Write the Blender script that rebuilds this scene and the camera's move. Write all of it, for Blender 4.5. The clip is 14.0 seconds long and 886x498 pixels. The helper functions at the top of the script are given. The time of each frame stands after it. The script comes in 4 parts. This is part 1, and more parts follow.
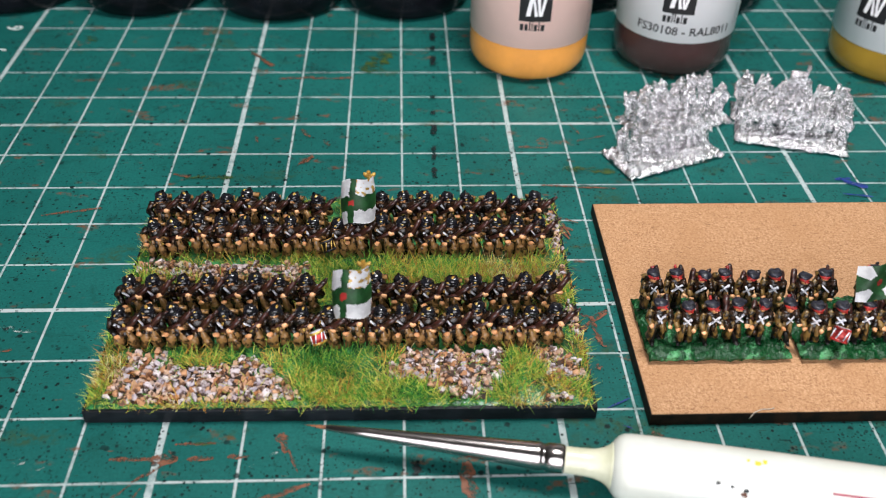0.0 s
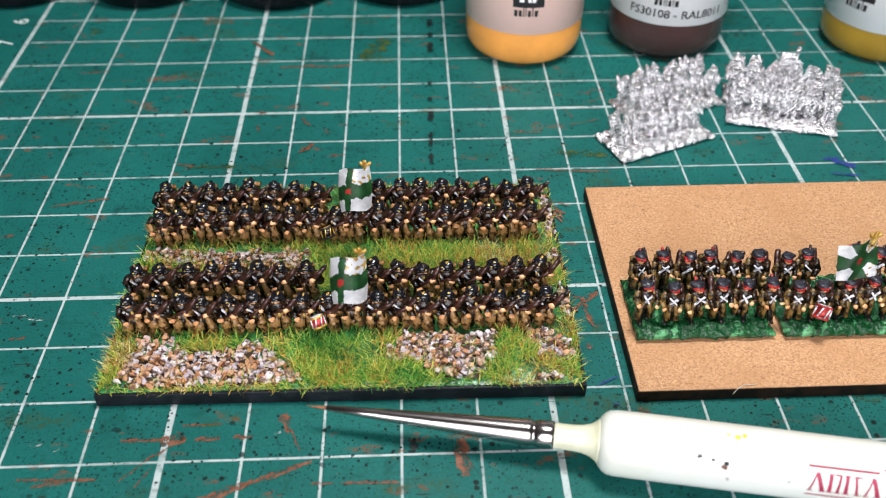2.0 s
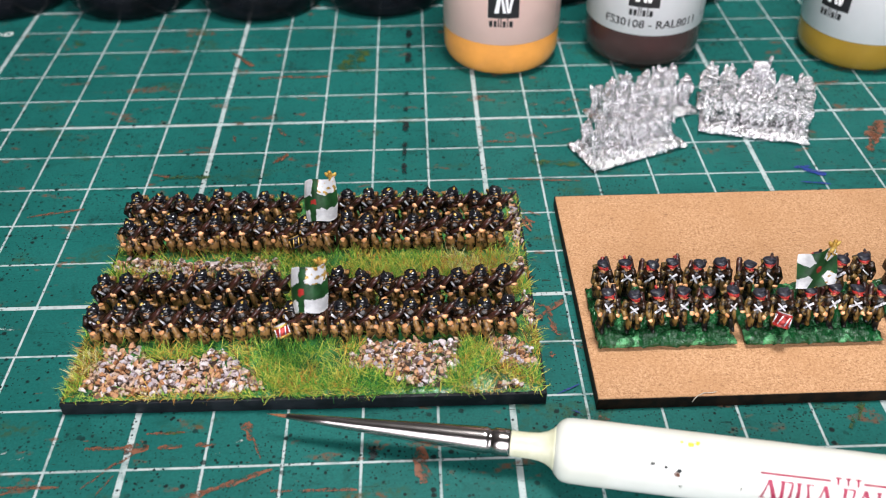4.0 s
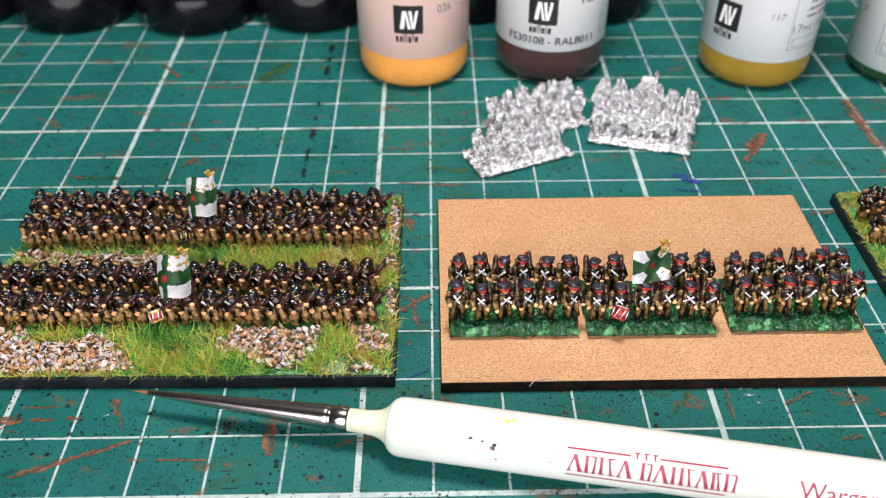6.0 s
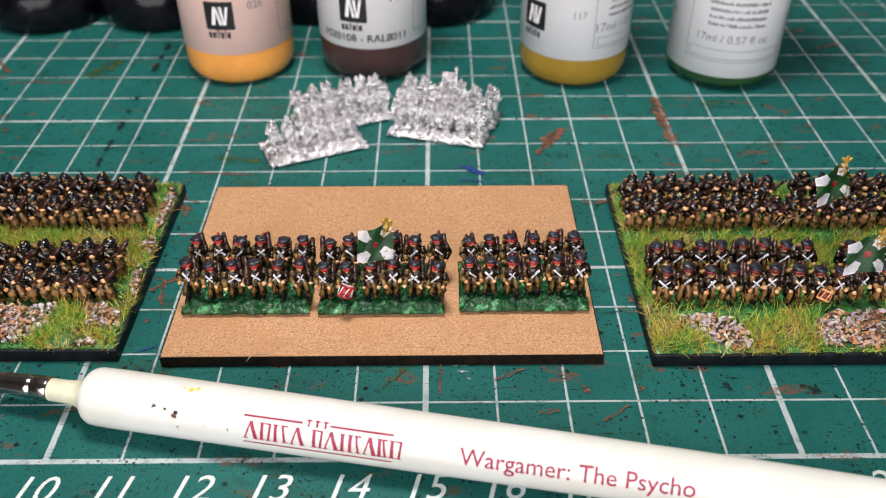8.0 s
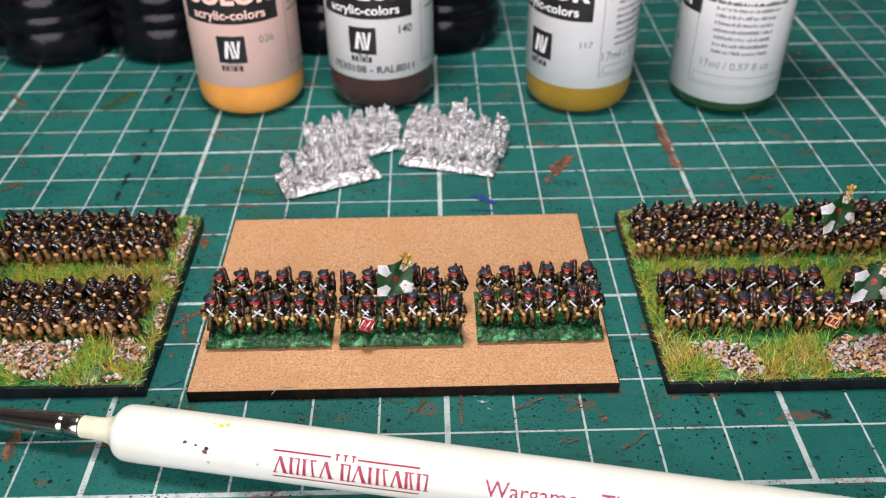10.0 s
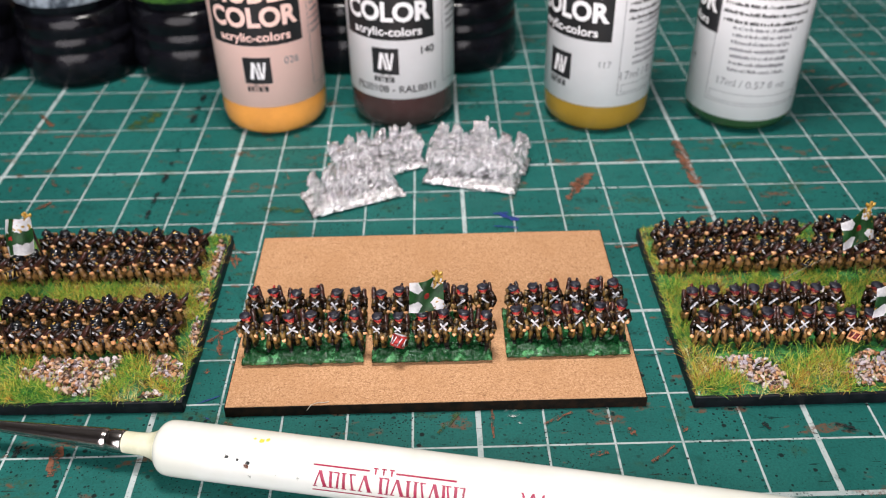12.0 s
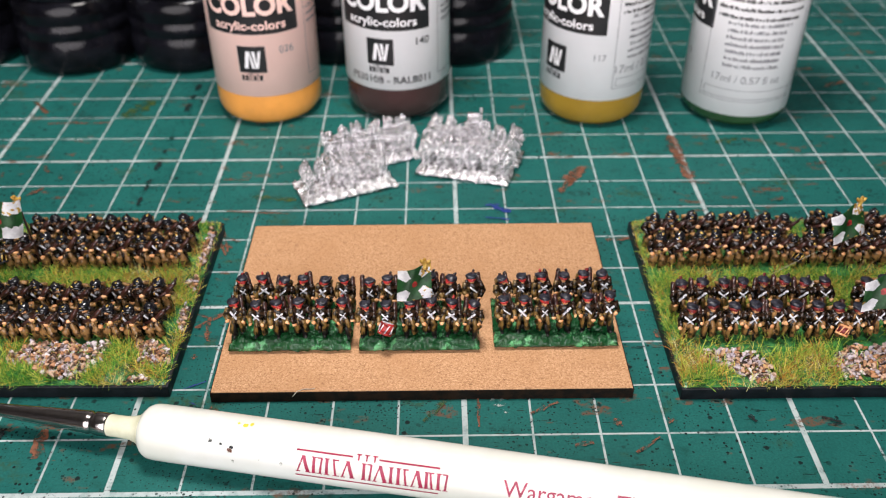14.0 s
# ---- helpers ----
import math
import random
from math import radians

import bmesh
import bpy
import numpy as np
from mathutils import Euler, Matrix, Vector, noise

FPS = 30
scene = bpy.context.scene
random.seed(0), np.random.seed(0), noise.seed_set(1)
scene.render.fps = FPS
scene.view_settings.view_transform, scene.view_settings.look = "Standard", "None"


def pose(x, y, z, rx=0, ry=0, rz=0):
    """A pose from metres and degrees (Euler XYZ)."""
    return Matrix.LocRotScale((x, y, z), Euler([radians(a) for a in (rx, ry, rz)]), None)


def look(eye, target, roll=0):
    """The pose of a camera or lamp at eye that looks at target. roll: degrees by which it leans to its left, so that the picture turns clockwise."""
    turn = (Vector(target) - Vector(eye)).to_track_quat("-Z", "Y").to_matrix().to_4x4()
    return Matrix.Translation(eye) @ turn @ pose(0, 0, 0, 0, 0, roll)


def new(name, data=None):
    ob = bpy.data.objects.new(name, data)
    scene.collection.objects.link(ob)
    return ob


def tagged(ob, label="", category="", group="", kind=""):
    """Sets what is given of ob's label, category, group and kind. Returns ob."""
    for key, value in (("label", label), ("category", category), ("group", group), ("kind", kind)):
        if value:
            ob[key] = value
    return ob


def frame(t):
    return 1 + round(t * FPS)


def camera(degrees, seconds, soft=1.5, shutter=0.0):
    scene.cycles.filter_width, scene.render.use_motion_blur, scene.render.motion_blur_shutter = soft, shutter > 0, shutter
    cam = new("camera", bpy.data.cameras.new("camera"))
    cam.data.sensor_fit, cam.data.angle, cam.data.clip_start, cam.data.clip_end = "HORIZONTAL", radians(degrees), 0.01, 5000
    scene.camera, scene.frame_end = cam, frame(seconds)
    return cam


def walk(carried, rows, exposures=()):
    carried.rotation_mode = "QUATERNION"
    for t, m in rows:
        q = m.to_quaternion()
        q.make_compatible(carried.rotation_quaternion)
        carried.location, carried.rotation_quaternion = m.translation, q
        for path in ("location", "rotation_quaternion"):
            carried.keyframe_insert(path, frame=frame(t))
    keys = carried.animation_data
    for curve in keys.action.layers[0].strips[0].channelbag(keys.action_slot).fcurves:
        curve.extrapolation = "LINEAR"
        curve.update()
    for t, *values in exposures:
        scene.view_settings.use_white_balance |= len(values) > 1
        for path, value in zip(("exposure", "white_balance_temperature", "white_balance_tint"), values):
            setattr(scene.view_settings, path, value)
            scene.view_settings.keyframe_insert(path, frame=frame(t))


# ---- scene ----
CM = 0.01
cam = camera(52.6, 14.0, soft=1.0)
cam.data.dof.use_dof = True
cam.data.dof.focus_distance, cam.data.dof.aperture_fstop = 0.132, 29.0


def aim(x, y, z, yaw, pitch, roll):
    """Pose from centimetres and degrees."""
    a, b = radians(yaw), radians(pitch)
    eye = Vector((x, y, z)) * CM
    return look(eye, eye + Vector((-math.sin(a) * math.cos(b), math.cos(a) * math.cos(b), math.sin(b))), roll)


# seconds, x, y, z in cm over the mat, yaw, pitch, roll
PATH = [
    (0.0, 8.007, -5.540, 8.963, -3.30, -39.56, 1.59),
    (0.5, 7.904, -5.485, 8.787, -2.86, -40.38, 0.65),
    (1.0, 8.128, -5.681, 9.117, -2.71, -40.83, 0.57),
    (1.5, 8.074, -5.812, 9.135, -2.65, -41.02, 0.51),
    (2.0, 8.215, -5.813, 9.349, -2.46, -41.05, 0.21),
    (2.5, 8.501, -5.870, 9.355, -2.26, -40.80, -0.04),
    (3.0, 8.694, -5.876, 9.463, -2.03, -40.80, -0.26),
    (5.5, 9.497, -6.480, 9.433, -1.20, -39.64, -0.19),
    (6.0, 11.047, -6.970, 9.771, -0.74, -39.22, -0.30),
    (6.5, 13.507, -7.387, 9.706, -0.48, -38.74, -0.80),
    (7.0, 15.263, -7.596, 9.479, -0.72, -38.25, -0.33),
    (7.5, 15.232, -7.641, 9.392, -0.43, -37.89, 0.01),
    (10.0, 14.827, -7.715, 9.918, -0.87, -37.08, -0.61),
    (10.5, 14.719, -7.739, 10.076, -0.81, -36.49, -0.65),
    (11.0, 14.580, -7.843, 10.130, -0.71, -36.41, -0.73),
    (11.5, 14.483, -7.929, 10.109, -0.75, -36.27, -0.81),
    (12.0, 14.397, -7.920, 10.201, -0.65, -36.32, -0.99),
    (12.5, 14.400, -7.896, 10.066, -0.44, -36.42, -1.36),
    (13.0, 14.646, -7.974, 10.266, -0.30, -36.46, -1.17),
    (13.5, 14.655, -7.954, 10.153, -0.43, -36.42, -0.58),
    (14.0, 14.592, -8.007, 10.048, -0.56, -36.36, -0.25),
]
# seconds, stops, kelvin, tint
EXPOSURES = [
    (0.0, -0.06, 6150, 8),
    (0.5, 0.12, 6100, 7),
    (2.5, 0.10, 6150, 8),
    (5.5, 0.12, 6250, 9),
    (6.0, 0.16, 6300, 9),
    (6.5, 0.06, 6380, 11),
    (7.0, -0.10, 6450, 12),
    (7.5, -0.14, 6450, 12),
    (10.0, -0.05, 6450, 12),
    (14.0, -0.04, 6450, 12),
]
walk(cam, [(r[0], aim(*r[1:])) for r in PATH], EXPOSURES)

# ---- light ----
world = bpy.data.worlds.new("world")
scene.world = world
world.use_nodes = True
world.node_tree.nodes["Background"].inputs[0].default_value = (0.75, 0.85, 1.0, 1)
world.node_tree.nodes["Background"].inputs[1].default_value = 0.3


def area_light(name, eye, target, size, watts, colour):
    d = bpy.data.lights.new(name, "AREA")
    d.shape, d.size, d.energy, d.color = "DISK", size, watts, colour
    ob = new(name, d)
    ob.matrix_world = look(eye, target)
    return ob


area_light("desk_lamp_light", (0.125, 0.065, 0.30), (0.125, 0.05, 0.0), 0.09, 1.10, (1.0, 0.95, 0.90))
# unseen fill disk added in front, in place of the room's diffuse light
area_light("room_fill_light", (0.0, -0.92, 0.44), (0.12, 0.08, 0.03), 1.10, 16.2, (1.0, 0.95, 0.96))

# ---- materials ----


class Nodes:
    """A short way to write node materials."""

    def __init__(self, name, rough=0.5, metal=0.0, spec=0.5, coat=0.0):
        self.m = bpy.data.materials.new(name)
        self.m.use_nodes = True
        self.t = self.m.node_tree
        self.b = self.t.nodes["Principled BSDF"]
        self.b.inputs["Roughness"].default_value = rough
        self.b.inputs["Metallic"].default_value = metal
        self.b.inputs["Specular IOR Level"].default_value = spec
        self.b.inputs["Coat Weight"].default_value = coat
        self.b.inputs["Coat Roughness"].default_value = 0.15

    def add(self, kind, **inputs):
        n = self.t.nodes.new(kind)
        for k, v in inputs.items():
            self.put(n.inputs[k.replace("_", " ")], v)
        return n

    def put(self, socket, v):
        if isinstance(v, bpy.types.NodeSocket):
            self.t.links.new(v, socket)
        else:
            socket.default_value = v

    def coords(self):
        return self.add("ShaderNodeTexCoord").outputs["Object"]

    def noise(self, scale, detail=4.0, rough=0.6, vec=None, distort=0.0):
        n = self.add("ShaderNodeTexNoise", Scale=scale, Detail=detail, Roughness=rough, Distortion=distort)
        self.put(n.inputs["Vector"], vec if vec is not None else self.coords())
        return n.outputs["Fac"]

    def math(self, op, a, b=0.0, c=0.0):
        n = self.t.nodes.new("ShaderNodeMath")
        n.operation = op
        for s, v in zip(n.inputs, (a, b, c)):
            self.put(s, v)
        return n.outputs[0]

    def span(self, v, lo, hi, a=0.0, b=1.0):
        n = self.t.nodes.new("ShaderNodeMapRange")
        n.interpolation_type = "SMOOTHSTEP"
        for k, w in (("Value", v), ("From Min", lo), ("From Max", hi), ("To Min", a), ("To Max", b)):
            self.put(n.inputs[k], w)
        return n.outputs["Result"]

    def mix(self, f, a, b):
        n = self.t.nodes.new("ShaderNodeMix")
        n.data_type = "RGBA"
        self.put(n.inputs[0], f)
        self.put(n.inputs[6], (*a, 1) if isinstance(a, tuple) else a)
        self.put(n.inputs[7], (*b, 1) if isinstance(b, tuple) else b)
        return n.outputs[2]

    def ramp(self, f, stops):
        n = self.t.nodes.new("ShaderNodeValToRGB")
        while len(n.color_ramp.elements) < len(stops):
            n.color_ramp.elements.new(0.5)
        for e, (p, c) in zip(n.color_ramp.elements, stops):
            e.position, e.color = p, (*c, 1)
        self.put(n.inputs[0], f)
        return n.outputs[0]

    def colour(self, v):
        self.put(self.b.inputs["Base Color"], (*v, 1) if isinstance(v, tuple) else v)
        return self

    def bump(self, height, depth, strength=0.6):
        n = self.add("ShaderNodeBump", Strength=strength, Distance=depth, Height=height)
        self.put(self.b.inputs["Normal"], n.outputs[0])
        return self


def paint(name, a, b, scale=900.0, rough=0.45, lo=0.38, hi=0.62, bump=0.00004, spec=0.5, coat=0.0, metal=0.0):
    """Hand-brushed paint of two tones."""
    n = Nodes(name, rough, metal, spec, coat)
    f = n.noise(scale, 5.0, 0.65)
    n.colour(n.mix(n.span(f, lo, hi), a, b))
    if bump:
        n.bump(n.noise(scale * 2.2, 3.0), bump)
    return n.m


def plain(name, a, rough=0.4, scale=300.0, vary=0.12, **k):
    return paint(name, tuple(c * (1 - vary) for c in a), tuple(min(1, c * (1 + vary)) for c in a), scale, rough, 0.3, 0.7, **k)


def film(name, a, b, cover, top=0.95):
    """A thin dried smear that lets its ground through in places; a higher cover value leaves more gaps."""
    n = Nodes(name, 0.5, 0.0, 0.35)
    n.colour(n.mix(n.span(n.noise(400.0, 4.0), 0.35, 0.65), a, b))
    n.put(n.b.inputs["Alpha"], n.span(n.noise(480.0, 8.0, 0.85), cover, cover + 0.10, 0.0, top))
    return n.m


def mat_material():
    n = Nodes("mat_green", 0.5, 0.0, 0.14)
    xyz = n.add("ShaderNodeSeparateXYZ", Vector=n.coords()).outputs
    x, y = n.math("MULTIPLY", xyz[0], 100.0), n.math("MULTIPLY", xyz[1], 100.0)
    wob = n.math("MULTIPLY", n.math("SUBTRACT", n.noise(700.0, 3.0), 0.5), 0.012)

    def lines(v, shift, thin, wide):
        fine = n.math("PINGPONG", v, 0.5)
        bold = n.math("PINGPONG", n.math("ADD", v, shift), 2.5)
        fine, bold = n.math("ADD", fine, wob), n.math("ADD", bold, wob)
        return n.math("MAXIMUM", n.span(fine, thin - 0.006, thin + 0.006, 1.0, 0.0), n.span(bold, wide - 0.006, wide + 0.006, 1.0, 0.0))

    def inside(v, lo, hi):
        return n.math("MULTIPLY", n.math("GREATER_THAN", v, lo), n.math("LESS_THAN", v, hi))

    def edge(v, p):
        return n.span(n.math("ABSOLUTE", n.math("SUBTRACT", v, p)), 0.036, 0.046, 1.0, 0.0)

    box = n.math("MULTIPLY", inside(x, -0.04, 29.04), inside(y, -0.04, 19.04))
    grid = n.math("MAXIMUM", lines(x, 0.0, 0.017, 0.042), lines(y, 1.0, 0.017, 0.036))
    grid = n.math("MAXIMUM", grid, n.math("MAXIMUM", edge(y, 0.0), edge(y, 19.0)))
    grid = n.math("MULTIPLY", grid, box)
    worn = n.span(n.noise(240.0, 6.0, 0.7), 0.30, 0.55, 0.38, 0.88)
    grid = n.math("MULTIPLY", grid, worn)
    base = n.mix(n.span(n.noise(45.0, 5.0), 0.35, 0.65), (0.010, 0.102, 0.091), (0.014, 0.128, 0.114))
    base = n.mix(n.span(n.noise(2600.0, 2.0), 0.3, 0.7, 0.0, 0.35), base, (0.004, 0.055, 0.046))
    rub = n.span(n.noise(160.0, 6.0, 0.7, distort=1.0), 0.55, 0.70, 0.0, 0.5)
    base = n.mix(rub, base, (0.006, 0.055, 0.045))
    col = n.mix(grid, base, (0.47, 0.53, 0.53))
    # faint old paint rubbed into the surface
    for scale, lo, hi, top, c in ((95.0, 0.62, 0.68, 0.75, (0.15, 0.052, 0.024)), (130.0, 0.64, 0.69, 0.7, (0.16, 0.054, 0.024)), (58.0, 0.60, 0.70, 0.6, (0.035, 0.06, 0.018)), (75.0, 0.60, 0.70, 0.7, (0.006, 0.040, 0.036))):
        mp = n.add("ShaderNodeMapping", Vector=n.coords())
        mp.inputs["Scale"].default_value = (1.0, 2.2, 1.0)
        mp.inputs["Rotation"].default_value = (0, 0, 0.5 if scale > 60 else -0.4)
        mp.inputs["Location"].default_value = (scale, 3.0, 0.0)
        patch = n.span(n.noise(scale, 3.0, 0.6, mp.outputs[0]), lo, hi, 0.0, top)
        ragged = n.span(n.noise(900.0, 4.0, 0.7), 0.38, 0.60)
        col = n.mix(n.math("MULTIPLY", patch, ragged), col, c)
    # short knife cuts in several directions
    for turn, scale, lo, tone in ((0.25, 210.0, 0.665, (0.003, 0.020, 0.018)), (1.1, 260.0, 0.67, (0.003, 0.022, 0.020)), (-0.7, 240.0, 0.665, (0.020, 0.016, 0.010)), (1.9, 190.0, 0.72, (0.16, 0.060, 0.028))):
        mp = n.add("ShaderNodeMapping", Vector=n.coords())
        mp.inputs["Scale"].default_value = (1.0, 7.0, 1.0)
        mp.inputs["Rotation"].default_value = (0, 0, turn)
        cut = n.span(n.noise(scale, 3.0, 0.55, mp.outputs[0]), lo, lo + 0.035, 0.0, 0.85)
        col = n.mix(n.math("MULTIPLY", cut, n.span(n.noise(40.0 + 9 * turn, 3.0), 0.42, 0.55)), col, tone)
    # black specks of paint
    for scale, size, keep in ((480.0, 0.24, 0.60), (1000.0, 0.28, 0.40), (2100.0, 0.30, 0.35)):
        v = n.add("ShaderNodeTexVoronoi", Scale=scale, Vector=n.coords())
        v.inputs["Randomness"].default_value = 1.0
        pick = n.math("GREATER_THAN", n.add("ShaderNodeSeparateColor", Color=v.outputs["Color"]).outputs[0], keep)
        near = n.span(n.math("ADD", v.outputs["Distance"], n.math("MULTIPLY", n.noise(1800.0), 0.22)), size, size + 0.10, 1.0, 0.0)
        cluster = n.span(n.noise(55.0 + scale * 0.01, 4.0), 0.38, 0.58)
        col = n.mix(n.math("MULTIPLY", n.math("MULTIPLY", pick, near), cluster), col, (0.004, 0.012, 0.012))
    n.colour(col)
    n.put(n.b.inputs["Roughness"], n.span(n.noise(120.0), 0.3, 0.7, 0.42, 0.6))
    n.bump(n.math("ADD", n.noise(3000.0, 2.0), n.math("MULTIPLY", grid, 0.8)), 0.00003, 0.5)
    return n.m


def fibreboard():
    n = Nodes("fibreboard", 0.75, 0.0, 0.25)
    f = n.noise(2600.0, 8.0, 0.9)
    big = n.noise(110.0, 4.0)
    c = n.ramp(f, ((0.38, (0.22, 0.10, 0.045)), (0.46, (0.43, 0.23, 0.112)), (0.54, (0.54, 0.31, 0.165)), (0.62, (0.70, 0.45, 0.265))))
    c = n.mix(n.span(big, 0.38, 0.66, 0.0, 0.5), c, (0.43, 0.225, 0.105))
    mp = n.add("ShaderNodeMapping", Vector=n.coords())
    mp.inputs["Scale"].default_value = (1.0, 2.6, 1.0)
    fib = n.span(n.noise(1100.0, 4.0, 0.7, mp.outputs[0], 1.5), 0.57, 0.67, 0.0, 0.85)
    c = n.mix(fib, c, (0.20, 0.09, 0.04))
    n.colour(c).bump(f, 0.00004, 0.5)
    return n.m


def grass_material():
    n = Nodes("static_grass", 0.6, 0.0, 0.25)
    g = n.add("ShaderNodeNewGeometry").outputs["Random Per Island"]
    patch = n.noise(150.0, 3.0)
    f = n.math("ADD", n.math("MULTIPLY", g, 0.66), n.math("MULTIPLY", n.math("SUBTRACT", patch, 0.405), 1.7))
    n.colour(n.ramp(f, ((0.0, (0.025, 0.15, 0.030)), (0.24, (0.11, 0.36, 0.045)), (0.44, (0.36, 0.48, 0.06)), (0.62, (0.68, 0.60, 0.12)), (0.76, (0.56, 0.22, 0.04)), (0.87, (0.12, 0.06, 0.02)), (1.0, (0.80, 0.74, 0.38)))))
    return n.m


def pebble_material():
    n = Nodes("pebble_paint", 0.55, 0.0, 0.4)
    r = n.add("ShaderNodeObjectInfo").outputs["Random"]
    i = n.add("ShaderNodeNewGeometry").outputs["Random Per Island"]
    f = n.math("FRACT", n.math("ADD", r, i))
    c = n.ramp(f, ((0.0, (0.36, 0.15, 0.06)), (0.22, (0.54, 0.29, 0.15)), (0.48, (0.58, 0.41, 0.31)), (0.72, (0.44, 0.39, 0.45)), (1.0, (0.76, 0.67, 0.66))))
    c = n.mix(n.span(n.noise(1300.0, 4.0), 0.47, 0.58, 0.0, 0.9), c, (0.075, 0.03, 0.014))
    n.colour(c).bump(n.noise(2500.0, 3.0), 0.00005)
    return n.m


def cast_metal():
    n = Nodes("white_metal", 0.28, 1.0)
    f = n.noise(1300.0, 5.0, 0.7)
    n.colour(n.mix(n.span(f, 0.35, 0.65), (0.55, 0.54, 0.56), (1.0, 0.98, 1.0)))
    n.put(n.b.inputs["Roughness"], n.span(n.noise(600.0), 0.3, 0.7, 0.14, 0.32))
    n.bump(n.noise(2400.0, 4.0, 0.65), 0.00030, 1.0)
    return n.m


